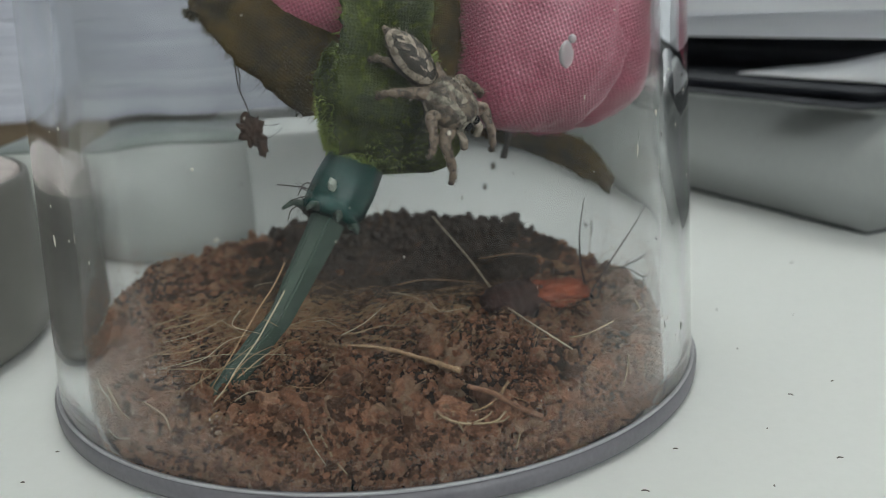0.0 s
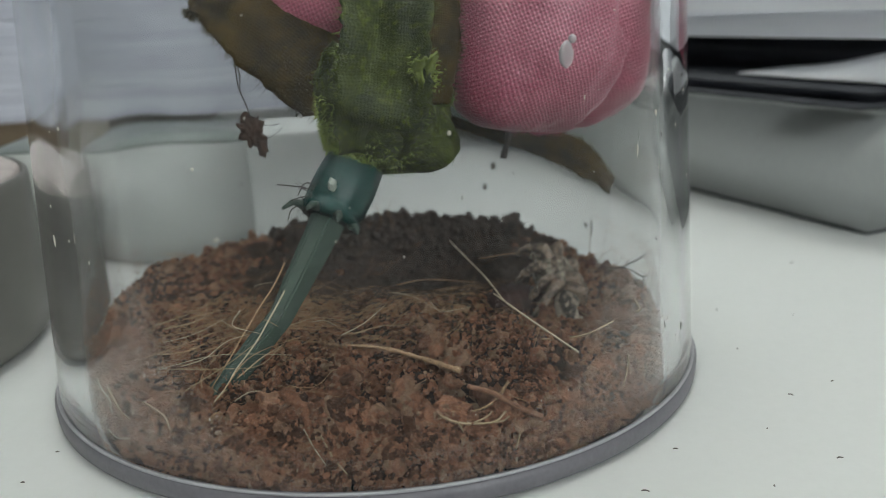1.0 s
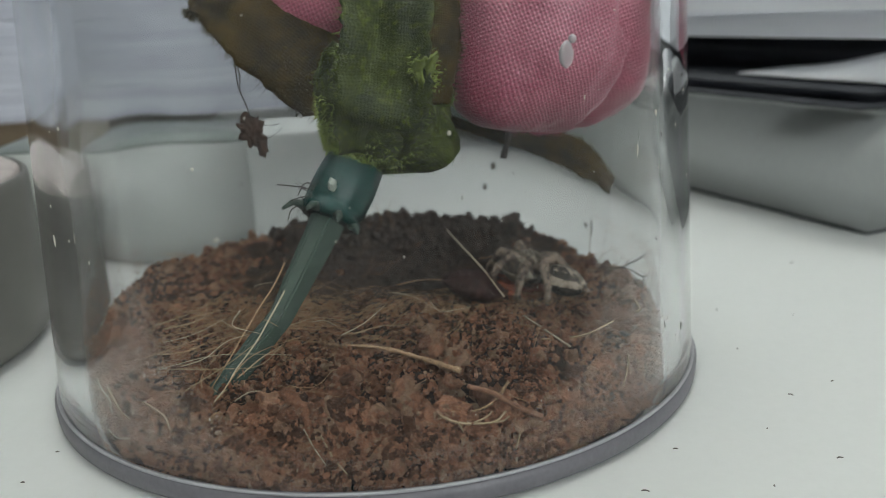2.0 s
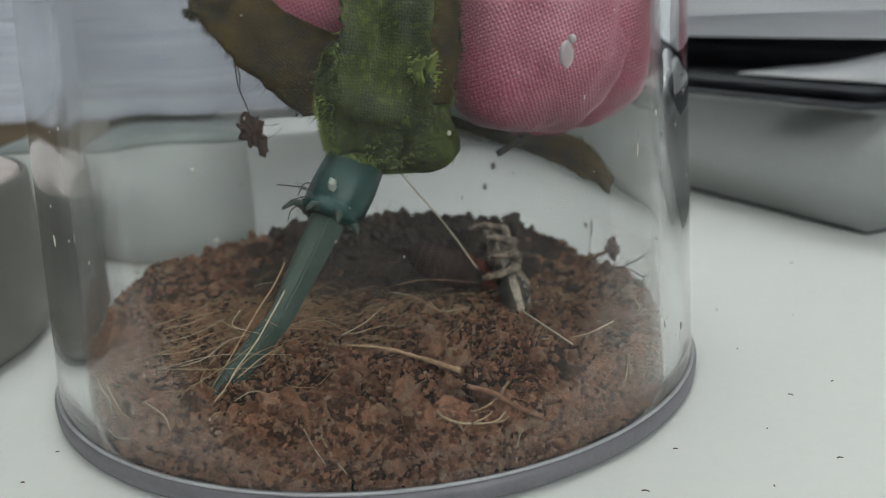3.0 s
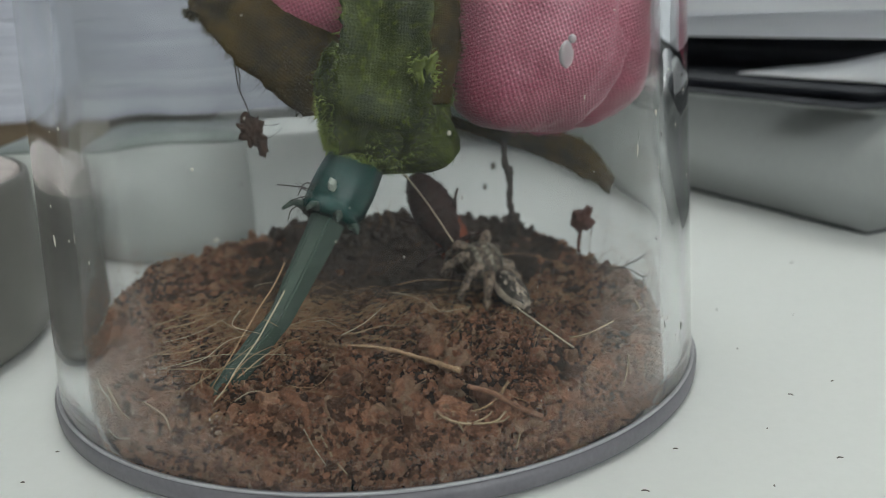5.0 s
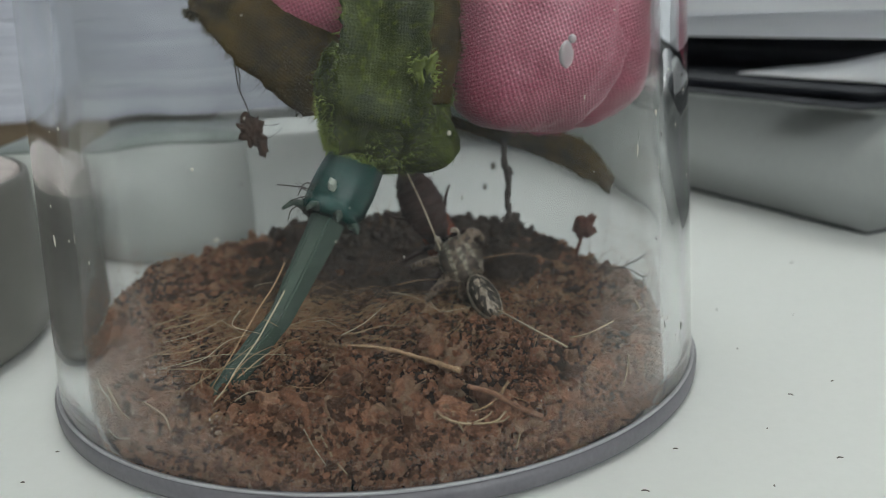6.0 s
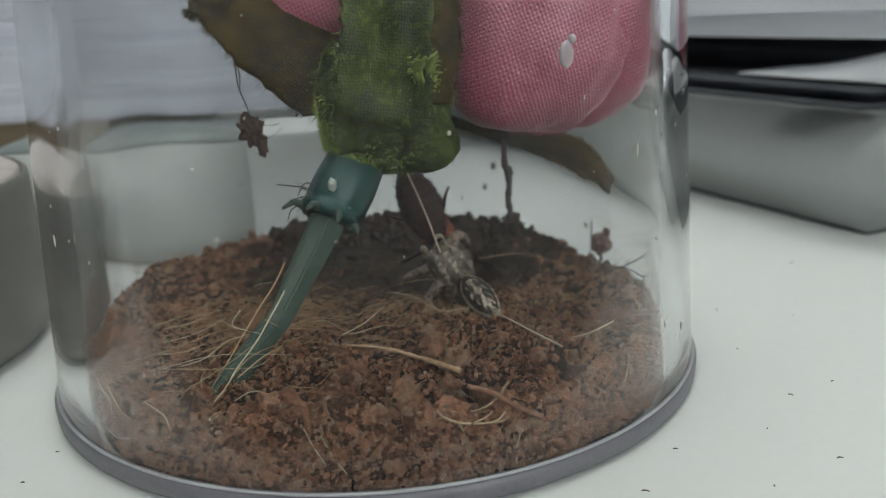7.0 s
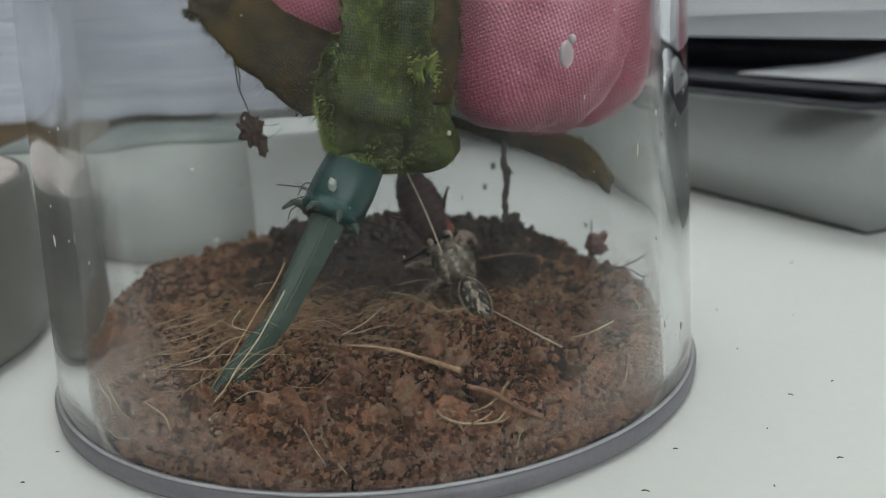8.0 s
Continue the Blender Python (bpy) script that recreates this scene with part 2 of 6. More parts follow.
def tube(bm, pts, radii, n=8, close=True):
    """A swept tube through pts with a radius at each."""
    pts = [Vector(p) for p in pts]
    if not hasattr(radii, "__len__"):
        radii = [radii] * len(pts)
    side = None
    rings = []
    for i, p in enumerate(pts):
        d = (pts[min(i + 1, len(pts) - 1)] - pts[max(i - 1, 0)]).normalized()
        side = d.orthogonal().normalized() if side is None else (side - d * side.dot(d)).normalized()
        up = d.cross(side)
        rings.append([bm.verts.new(p + (side * math.cos(a) + up * math.sin(a)) * radii[i]) for a in (math.tau * k / n for k in range(n))])
    for a, b in zip(rings, rings[1:]):
        for k in range(n):
            bm.faces.new((a[k], a[(k + 1) % n], b[(k + 1) % n], b[k]))
    if close:
        bm.faces.new(rings[0][::-1])
        bm.faces.new(rings[-1])
    return rings


def smooth_path(pts, n=12):
    """A Catmull-Rom curve through pts."""
    p = [Vector(q) for q in pts]
    p = [p[0] * 2 - p[1]] + p + [p[-1] * 2 - p[-2]]
    out = []
    for i in range(1, len(p) - 2):
        for k in range(n):
            t = k / n
            out.append(0.5 * ((2 * p[i]) + (p[i + 1] - p[i - 1]) * t + (2 * p[i - 1] - 5 * p[i] + 4 * p[i + 1] - p[i + 2]) * t * t
                              + (3 * p[i] - p[i - 1] - 3 * p[i + 1] + p[i + 2]) * t ** 3))
    return out + [p[-2]]


def lathe(bm, profile, n=96, m=None):
    """A closed profile of (radius, height) turned about z."""
    rings = []
    for r, h in profile:
        ring = [bm.verts.new((r * math.cos(math.tau * k / n), r * math.sin(math.tau * k / n), h)) for k in range(n)]
        rings.append(ring)
    for a, b in zip(rings, rings[1:]):
        for k in range(n):
            bm.faces.new((a[k], a[(k + 1) % n], b[(k + 1) % n], b[k]))
    if m is not None:
        bmesh.ops.transform(bm, matrix=m, verts=bm.verts)
    return rings


def slab(bm, lo, hi, bevel=0.0):
    """A box between two corners, with rounded edges."""
    made = bmesh.ops.create_cube(bm, size=1)
    lo, hi = Vector(lo), Vector(hi)
    for v in made["verts"]:
        v.co = Vector([lo[i] + (v.co[i] + 0.5) * (hi[i] - lo[i]) for i in range(3)])
    if bevel:
        es = {e for v in made["verts"] for e in v.link_edges}
        bmesh.ops.bevel(bm, geom=list(es), offset=bevel, segments=2, affect="EDGES")


def lump(bm, at, size, seed, sub=2, rough=0.35, freq=1.6):
    """An uneven clod."""
    made = bmesh.ops.create_icosphere(bm, subdivisions=sub, radius=1)
    off = Vector((seed * 3.7, seed * 1.3, seed * 2.1))
    s = Vector(size) if hasattr(size, "__len__") else Vector((size,) * 3)
    for v in made["verts"]:
        d = 1 + rough * noise.noise(v.co * freq + off) + rough * 0.5 * noise.noise(v.co * freq * 2.7 + off)
        v.co = Vector(at) + Vector([v.co[i] * d * s[i] for i in range(3)])
    return made["verts"]


def sheet(bm, f, nu, nv, scale=(1, 1), mat=0, turn=0.0):
    """A grid surface f(u, v) -> point with cloth coordinates in metres."""
    uv = bm.loops.layers.uv.verify()
    vs = [[bm.verts.new(f(i / nu, j / nv)) for j in range(nv + 1)] for i in range(nu + 1)]
    for i in range(nu):
        for j in range(nv):
            fc = bm.faces.new((vs[i][j], vs[i + 1][j], vs[i + 1][j + 1], vs[i][j + 1]))
            fc.material_index = mat
            for lp, (a, b) in zip(fc.loops, ((i, j), (i + 1, j), (i + 1, j + 1), (i, j + 1))):
                p, q = a / nu * scale[0], b / nv * scale[1]
                lp[uv].uv = (p * math.cos(turn) - q * math.sin(turn), p * math.sin(turn) + q * math.cos(turn))
    return vs


def thicken(ob, d):
    mod = ob.modifiers.new("thickness", "SOLIDIFY")
    mod.thickness, mod.offset = d, 0
    return ob


def basis(at, forward, up):
    """A pose at a place, with +y forward and +z up."""
    y = Vector(forward).normalized()
    x = y.cross(Vector(up)).normalized()
    z = x.cross(y)
    return Matrix.Translation(at) @ Matrix((x, y, z)).transposed().to_4x4()


# ---- room ----
def room():
    def wall(name, lo, hi, mat):
        bm = bmesh.new()
        slab(bm, lo, hi)
        return tagged(part(name, bm, mat, smooth=False), kind="structure")
    tagged(wall("floor", (-2.1, -2.6, -0.84), (2.1, 1.6, -0.74), CARPET), "grey carpeted office floor", "floor")
    tagged(wall("ceiling", (-2.1, -2.6, 1.86), (2.1, 1.6, 1.96), WALLPAINT), "plain white painted ceiling", "ceiling")
    tagged(wall("wall_north", (-2.0, 1.5, -0.74), (2.0, 1.6, 1.86), WALLPAINT), "plain off-white painted wall", "wall")
    tagged(wall("wall_west", (-2.1, -2.6, -0.74), (-2.0, 1.6, 1.86), WALLPAINT), "plain off-white painted wall", "wall")
    tagged(wall("wall_east", (2.0, -2.6, -0.74), (2.1, 1.6, 1.86), WALLPAINT), "plain off-white painted wall", "wall")
    # opening added around the fill lamp, out of view
    bm = bmesh.new()
    slab(bm, (-2.0, -2.6, -0.74), (2.0, -2.5, 0.45))
    slab(bm, (-2.0, -2.6, 1.65), (2.0, -2.5, 1.86))
    slab(bm, (-2.0, -2.6, 0.45), (0.5, -2.5, 1.65))
    slab(bm, (2.0 - 0.001, -2.6, 0.45), (2.0, -2.5, 1.65))
    tagged(part("wall_south", bm, WALLPAINT, smooth=False), "off-white wall out of view with an opening added for fill light", "wall", kind="structure")


def ceiling_light(at):
    t = thing("ceiling_light", "white rectangular ceiling light panel, switched on", "ceiling light", at, "ceiling lights")
    bm = bmesh.new()
    for lo, hi in (((-0.62, -0.32, -0.03), (0.62, -0.29, 0)), ((-0.62, 0.29, -0.03), (0.62, 0.32, 0)),
                   ((-0.62, -0.29, -0.03), (-0.59, 0.29, 0)), ((0.59, -0.29, -0.03), (0.62, 0.29, 0))):
        slab(bm, lo, hi)
    part("frame", bm, METAL, t, smooth=False)
    bm = bmesh.new()
    slab(bm, (-0.588, -0.288, -0.02), (0.588, 0.288, -0.004))
    part("diffuser", bm, LAMPGLOW, t, "glowing white diffuser", smooth=False)


def desk():
    t = thing("desk", "white laminate desk top with specks of dirt", "desk", (0, 0, -0.74))
    bm = bmesh.new()
    slab(bm, (-0.8, -0.048, 0.715), (0.8, 0.65, 0.74), 0.002)
    part("desktop", bm, DESK, t, smooth=False)
    for x in (-0.74, 0.74):
        for y in (-0.03, 0.6):
            bm = bmesh.new()
            slab(bm, (x - 0.025, y - 0.025, 0), (x + 0.025, y + 0.025, 0.715), 0.002)
            part("leg", bm, METAL, t, smooth=False)


room()
ceiling_light((0.08, 0.26, 1.858))
ceiling_light((-0.75, -1.7, 1.858))
desk()


# ---- things behind the cup ----
def paper_stack(at, turn, width, depth, height, n, seed, mat, label, ragged=0.004):
    rng = random.Random(seed)
    t = thing("paper_stack", label, "paper stack", at, "paper stacks")
    t.rotation_euler = (0, 0, radians(turn))
    z = 0.0
    cuts = sorted(rng.uniform(0.3, 1.0) for _ in range(n))
    total = sum(cuts)
    rng.shuffle(cuts)
    for c in cuts:
        h = height * c / total
        dx, dy, bow = rng.uniform(-ragged, ragged), rng.uniform(-ragged, ragged), rng.uniform(0.0, 0.06) * h
        bm = bmesh.new()
        k = 10
        rows = []
        for j in range(k + 1):
            x = dx + width * j / k
            w = bow * math.sin(j * 1.9 + c * 9)
            rows.append([bm.verts.new((x, dy + yy, z + zz + w)) for yy, zz in ((0, 0.0), (depth, 0.0), (depth, h * 0.999), (0, h * 0.999))])
        for a, b in zip(rows, rows[1:]):
            for q in range(4):
                bm.faces.new((a[q], b[q], b[(q + 1) % 4], a[(q + 1) % 4]))
        bm.faces.new(rows[0])
        bm.faces.new(rows[-1])
        part("ream", bm, mat, t, smooth=False)
        z += h
    return t


def wood_board():
    bm = bmesh.new()
    slab(bm, (-0.40, 0.1, 0.0), (-0.0785, 0.32, 0.0216), 0.001)
    return tagged(part("wooden_block", bm, WOOD, smooth=False), "brown wooden block lying under a stack of paper", "wooden block")


def storage_box():
    """Grey box turned so that its long face runs away from the viewer."""
    t = thing("storage_box", "grey enamelled storage box with a thin rim", "box", (0.0893, 0.035, 0))
    t.rotation_euler = (0, 0, math.atan2(0.947, -0.322))
    L, W, H = 0.34, 0.22, 0.0238
    bm = bmesh.new()
    slab(bm, (0, -W, 0.0008), (L, 0, H - 0.0014), 0.0012)
    part("body", bm, BOXSIDE, t)
    bm = bmesh.new()
    slab(bm, (-0.0008, -W - 0.0008, H - 0.0012), (L + 0.0008, 0.0008, H), 0.0005)
    part("rim", bm, BOXSIDE, t)
    bm = bmesh.new()
    slab(bm, (0.002, -W + 0.002, 0.0), (L - 0.002, -0.002, 0.0006))
    part("foot", bm, BLACK, t)
    return t


def added_low_box():
    # box added to give the grey stretch and dark band behind the cup
    t = thing("added_low_box", "added low grey plastic box with a dark flat lid", "box", (-0.0690, 0.0500, 0))
    t.rotation_euler = (0, 0, radians(2.0))
    bm = bmesh.new()
    slab(bm, (0, 0, 0.0004), (0.0450, 0.034, 0.0216), 0.0006)
    part("body", bm, BOXGREY, t)
    bm = bmesh.new()
    slab(bm, (0.0005, 0.0008, 0.0216), (0.0445, 0.0334, 0.0222), 0.0002)
    part("lid", bm, BOXDARK, t, "dark grey lid")
    return t


def folder():
    t = thing("folder", "thin black card folder lying on the grey box", "folder", (0.0893, 0.035, 0.0240))
    t.rotation_euler = (0, 0, math.atan2(0.947, -0.322))
    for name, lo, hi, y in (("back_cover", 0.0002, 0.0011, 0.0085), ("front_cover", 0.0025, 0.0034, 0.0066)):
        bm = bmesh.new()
        slab(bm, (-0.003, -0.21, lo), (0.33, y, hi), 0.0003)
        part(name, bm, BLACK, t)
    bm = bmesh.new()
    slab(bm, (-0.001, -0.205, 0.00115), (0.325, 0.0036, 0.00245), 0.0002)
    part("paper_block", bm, BLACK, t)
    return t


def binder():
    # black spacer put in for the shaded gap under the paper stack
    bm = bmesh.new()
    slab(bm, (0.012, -0.20, 0.0), (0.33, -0.016, 0.0076), 0.001)
    ob = tagged(part("binder", bm, BLACK), "added dark spacer filling the shaded gap under white paper", "binder")
    ob.location = (0.0893, 0.035, 0.0276)
    ob.rotation_euler = (0, 0, math.atan2(0.947, -0.322))
    return ob


def curled_sheet():
    bm = bmesh.new()

    def f(u, v):
        x = -0.012 + 0.046 * u
        y = 0.0012 - 0.0165 * v
        z = 0.0004 + 0.0058 * math.sin(v * math.pi / 2) ** 0.8 * math.exp(-((x + 0.004) / 0.024) ** 2)
        return (x, y, z)
    sheet(bm, f, 20, 12)
    ob = tagged(thicken(part("paper_sheet", bm, SHEET), 0.0003), "curled white paper sheet sticking out over the black folder", "paper sheet")
    ob.location = (0.0893, 0.035, 0.0277)
    ob.rotation_euler = (0, 0, math.atan2(0.947, -0.322))
    return ob


def candle_pot():
    t = thing("candle_pot", "grey round pot with a pinkish wax top", "pot", (-0.0843, 0.0095, 0))
    bm = bmesh.new()
    prof = [(0.0, 0.0004), (0.0345, 0.0004), (0.0360, 0.0016), (0.0364, 0.006), (0.0360, 0.0128), (0.0361, 0.0132), (0.0362, 0.0215),
            (0.0360, 0.0226), (0.0356, 0.0229), (0.0353, 0.0226), (0.0352, 0.0215), (0.0, 0.0213)]
    lathe(bm, prof, 96)
    bmesh.ops.remove_doubles(bm, verts=bm.verts, dist=1e-6)
    part("body", bm, POT, t)
    bm = bmesh.new()
    lathe(bm, [(0.0, 0.0216), (0.0350, 0.0216), (0.0350, 0.0228), (0.0340, 0.0233), (0.0, 0.0234)], 64)
    bmesh.ops.remove_doubles(bm, verts=bm.verts, dist=1e-6)
    part("wax", bm, POT_LID, t, "pale pink wax")
    for ob in t.children:
        for v in ob.data.vertices:
            v.co.z *= 1.045
    return t


def added_pale_block():
    # block added only to brighten the patch right of the grey box
    bm = bmesh.new()
    slab(bm, (-0.0241, 0.0518, 0.0), (-0.0040, 0.078, 0.0226), 0.0005)
    return tagged(part("added_pale_block", bm, BLOCK, smooth=False), "added pale grey block for the bright patch beside the grey box", "block")


wood_board()
added_pale_block()
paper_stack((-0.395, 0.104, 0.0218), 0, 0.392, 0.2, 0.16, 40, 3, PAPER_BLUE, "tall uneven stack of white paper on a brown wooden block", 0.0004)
storage_box()
added_low_box()
folder()
binder()
curled_sheet()
stack = paper_stack((0.0893, 0.035, 0.0353), math.degrees(math.atan2(0.947, -0.322)), 0.31, -0.20, 0.04, 9, 5, PAPER,
                    "stack of white paper over a dark gap filler", 0.0016)
candle_pot()

# ---- the cup ----
R0, TAPER, WALL = 0.0400, 0.047, 0.0030
CUP_H = 0.088


def cup_r(z):
    return R0 - TAPER * z


def inner_r(z):
    return cup_r(z) - WALL


def cup():
    t = thing("plastic_cup", "clear scuffed plastic cup holding soil and a rose", "cup")
    bm = bmesh.new()
    prof = [(0.0, 0.0002), (0.0382, 0.0002), (0.0387, 0.0006), (0.0387, 0.0021), (cup_r(0.0024), 0.0024), (cup_r(0.0025), 0.0025), (cup_r(0.0028), 0.0028), (cup_r(0.004), 0.004), (cup_r(0.02), 0.02),
            (cup_r(0.045), 0.045), (cup_r(CUP_H - 0.001), CUP_H - 0.001), (cup_r(CUP_H) - 0.0004, CUP_H), (inner_r(CUP_H) + 0.0004, CUP_H),
            (inner_r(CUP_H), CUP_H - 0.001), (inner_r(0.045), 0.045), (inner_r(0.02), 0.02), (inner_r(0.006), 0.006),
            (inner_r(0.003), 0.0014), (inner_r(0.003), 0.0012), (inner_r(0.003) - 0.0003, 0.0008), (inner_r(0.003) - 0.0006, 0.0007), (inner_r(0.003) - 0.0010, 0.0007), (0.0, 0.0007)]
    lathe(bm, prof, 640)
    bmesh.ops.remove_doubles(bm, verts=bm.verts, dist=1e-6)
    ob = part("shell", bm, CUP, t)
    ob.visible_shadow = False
    bm = bmesh.new()
    ring = [(0.0388, 0.0002), (0.0399, 0.0002), (0.0404, 0.0006), (0.0405, 0.0018), (0.0403, 0.0023), (0.0400, 0.0025), (0.0388, 0.00232), (0.0388, 0.0002)]
    lathe(bm, ring, 160)
    bmesh.ops.remove_doubles(bm, verts=bm.verts, dist=1e-6)
    part("base_ring", bm, CUP_BASE, t, "milky grey plastic base ring")
    # thin bead that carries the painted highlight line
    bm = bmesh.new()
    lathe(bm, [(0.04005 + 0.00016 * math.cos(q), 0.00255 + 0.00016 * math.sin(q)) for q in (math.tau * k / 10 for k in range(11))], 160)
    bmesh.ops.remove_doubles(bm, verts=bm.verts, dist=1e-6)
    part("base_lip", bm, LIP_HIGHLIGHT, t, "pale bead drawing the highlight along the base ring")
    return t


CUP_OB = cup()


# ---- soil ----
def soil_edge(a):
    """The soil's radius by direction: shrunk from the wall at the sides."""
    return inner_r(0.006) - 0.0003 - 0.0008 * max(0, -math.cos(a)) ** 2


PITS = ((0.0078, -0.0300, 0.0024, 0.0022), (0.0176, -0.0272, 0.0026, 0.0024), (-0.0071, -0.0232, 0.0018, 0.0024), (0.0011, -0.0276, 0.0016, 0.0020), (-0.0125, -0.0300, 0.0018, 0.0020))


def soil_h(x, y):
    p = Vector((x * 120, y * 120, 3.1))
    r = math.hypot(x, y) / 0.0385
    h = 0.0080 + 0.0011 * noise.noise(p) + 0.0007 * noise.noise(p * 2.7) + 0.0004 * noise.noise(p * 7)
    h += max(0, -y / 0.037) * (0.0005 * noise.noise(Vector((x * 420, y * 420, 8.8))) + 0.0017 * noise.noise(Vector((x * 250, y * 250, 4.4))))
    h += 0.0019 * max(0, y / 0.037) * r ** 3
    h += 0.0018 * math.exp(-(((x + 0.028) / 0.009) ** 2 + ((y - 0.008) / 0.010) ** 2))
    h -= 0.0056 * math.exp(-(((x - 0.008) / 0.014) ** 2 + ((y - 0.013) / 0.012) ** 2) ** 1.5)
    h -= 0.0034 * math.exp(-(((x - 0.0085) / 0.0032) ** 2 + ((y + 0.0305) / 0.0030) ** 2))
    h -= 0.0008 * math.exp(-(((x + 0.0145) / 0.0032) ** 2 + ((y + 0.0255) / 0.0036) ** 2))
    h -= 0.0018 * math.exp(-(((x - 0.032) / 0.008) ** 2 + ((y - 0.012) / 0.012) ** 2))
    for px, py, w, d in PITS:
        h -= d * math.exp(-((x - px) ** 2 + (y - py) ** 2) / (w * w))
    h += 0.0010 * math.exp(-(((x + 0.003) / 0.011) ** 2 + ((y + 0.0270) / 0.005) ** 2))
    return h


def template(seed, sub):
    bm = bmesh.new()
    lump(bm, (0, 0, 0), 1.0, seed, sub, 0.74, 1.5 if sub == 1 else 2.3)
    v = np.array([q.co[:] for q in bm.verts])
    f = np.array([[q.index for q in fc.verts] for fc in bm.faces])
    bm.free()
    return v, f


def scatter_mesh(name, items, temps, material, parent, label=""):
    """Joins many clods, each (place, size, spin), into one mesh."""
    V, Fc, base = [], [], 0
    for k, (at, size, spin) in enumerate(items):
        v, f = temps[k % len(temps)]
        m = np.array(Euler(spin).to_matrix())
        V.append((v * size) @ m.T + np.array(at))
        Fc.append(f + base)
        base += len(v)
    me = bpy.data.meshes.new(name)
    me.from_pydata(np.concatenate(V).tolist(), [], np.concatenate(Fc).tolist())
    me.materials.append(material)
    ob = new(name, me)
    ob.parent = parent
    tagged(ob, label, kind="stuff")
    return ob


def soil():
    rng = random.Random(11)
    t = thing("soil", "loose reddish-brown crumbly soil with coir fibres", "soil", kind="stuff")
    bm = bmesh.new()
    NR, NA = 70, 200
    rings = []
    for i in range(1, NR + 1):
        ring = []
        for k in range(NA):
            a = math.tau * k / NA
            r = (soil_edge(a) - 0.0011 * (i / NR) ** 4) * i / NR
            x, y = r * math.cos(a), r * math.sin(a)
            ring.append(bm.verts.new((x, y, soil_h(x, y))))
        rings.append(ring)
    c = bm.verts.new((0, 0, soil_h(0, 0)))
    for k in range(NA):
        bm.faces.new((c, rings[0][k], rings[0][(k + 1) % NA]))
    last = []
    for h, s in ((0.0050, 1.0), (0.0022, 0.997), (0.0009, 0.978)):
        last.append([bm.verts.new((v.co.x * s + 0.00025 * noise.noise(v.co * 900), v.co.y * s + 0.00025 * noise.noise(v.co * 800 + Vector((5, 0, 0))), h)) for v in rings[-1]])
    rings += last
    for a, b in zip(rings, rings[1:]):
        for k in range(NA):
            bm.faces.new((a[k], a[(k + 1) % NA], b[(k + 1) % NA], b[k]))
    bm.faces.new(rings[-1])
    part("bed", bm, SOIL_GAP_SHADE, t, "dark fine soil, shade of the gaps in its colour")
    small = [template(s, 1) for s in range(14)]
    rs = lambda: (rng.uniform(0, 6.3), rng.uniform(0, 6.3), rng.uniform(0, 6.3))
    items = []
    # crumbs over the surface, coarser towards the viewer
    for _ in range(6500):
        a = rng.uniform(0, math.tau)
        r = soil_edge(a) * math.sqrt(rng.random()) * 0.985
        x, y = r * math.cos(a), r * math.sin(a)
        s = min(0.0009, 0.00013 + rng.expovariate(1 / 0.00014))
        # fewer crumbs in the hollow, so the dark bed stands in for shade
        if ((x - 0.008) / 0.016) ** 2 + ((y - 0.014) / 0.014) ** 2 < rng.uniform(0.7, 1.2) and rng.random() < 0.8:
            continue
        items.append(((x, y, soil_h(x, y) + s * 0.2), np.array([s * rng.uniform(0.6, 1.2) for _ in range(3)]), rs()))
    # fine grit between them
    for _ in range(10000):
        a = rng.uniform(0, math.tau)
        r = (soil_edge(a) - 0.0012) * math.sqrt(rng.random())
        x, y = r * math.cos(a), r * math.sin(a)
        s = rng.uniform(0.00009, 0.00022)
        items.append(((x, y, soil_h(x, y) + s * 0.3), np.array([s * rng.uniform(0.7, 1.4) for _ in range(3)]), rs()))
    # rounded granules heaped towards the front
    for _ in range(5200):
        a, q = rng.uniform(-math.pi, 0), math.sqrt(rng.uniform(0.12, 1))
        r = (soil_edge(a) - 0.0010) * q
        x, y = r * math.cos(a), r * math.sin(a)
        if any((x - px) ** 2 + (y - py) ** 2 < (w * 0.8) ** 2 for px, py, w, d in PITS):
            continue
        s = rng.uniform(0.00014, 0.00034)
        items.append(((x, y, soil_h(x, y) + s * rng.uniform(0.5, 2.4)), np.array([s * rng.uniform(0.8, 1.15) for _ in range(3)]), rs()))
    # crumbs pressed against the wall
    for _ in range(8500):
        a = rng.uniform(-math.pi * 1.08, math.pi * 0.08)
        z = rng.uniform(0.0010, 0.0092)
        s = min(0.0015, 0.00016 + rng.expovariate(1 / (0.00019 + 0.00013 * (z > 0.0040 or a < -1.7 or a > -0.9))))
        r = min(soil_edge(a) + 0.00025 - s * 0.9, inner_r(z) - 0.0001 - s * 1.2) - rng.uniform(0, 0.0004) - max(0, 0.0018 - z) * 0.6
        if z > soil_h(r * math.cos(a), r * math.sin(a)) + (0.0004 if a < -0.6 else -0.0004):
            continue
        items.append(((r * math.cos(a), r * math.sin(a), z), np.array([s * rng.uniform(0.7, 1.15) for _ in range(3)]), rs()))
    rough = [template(s + 70, 2) for s in range(14)]
    # black humus, partly the rose's shade, in the hollow and along the far rim
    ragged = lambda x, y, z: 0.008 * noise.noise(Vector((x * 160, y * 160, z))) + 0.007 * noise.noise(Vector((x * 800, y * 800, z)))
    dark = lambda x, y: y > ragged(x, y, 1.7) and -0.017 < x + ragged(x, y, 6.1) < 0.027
    dry = [q for q in items if not dark(q[0][0], q[0][1])]
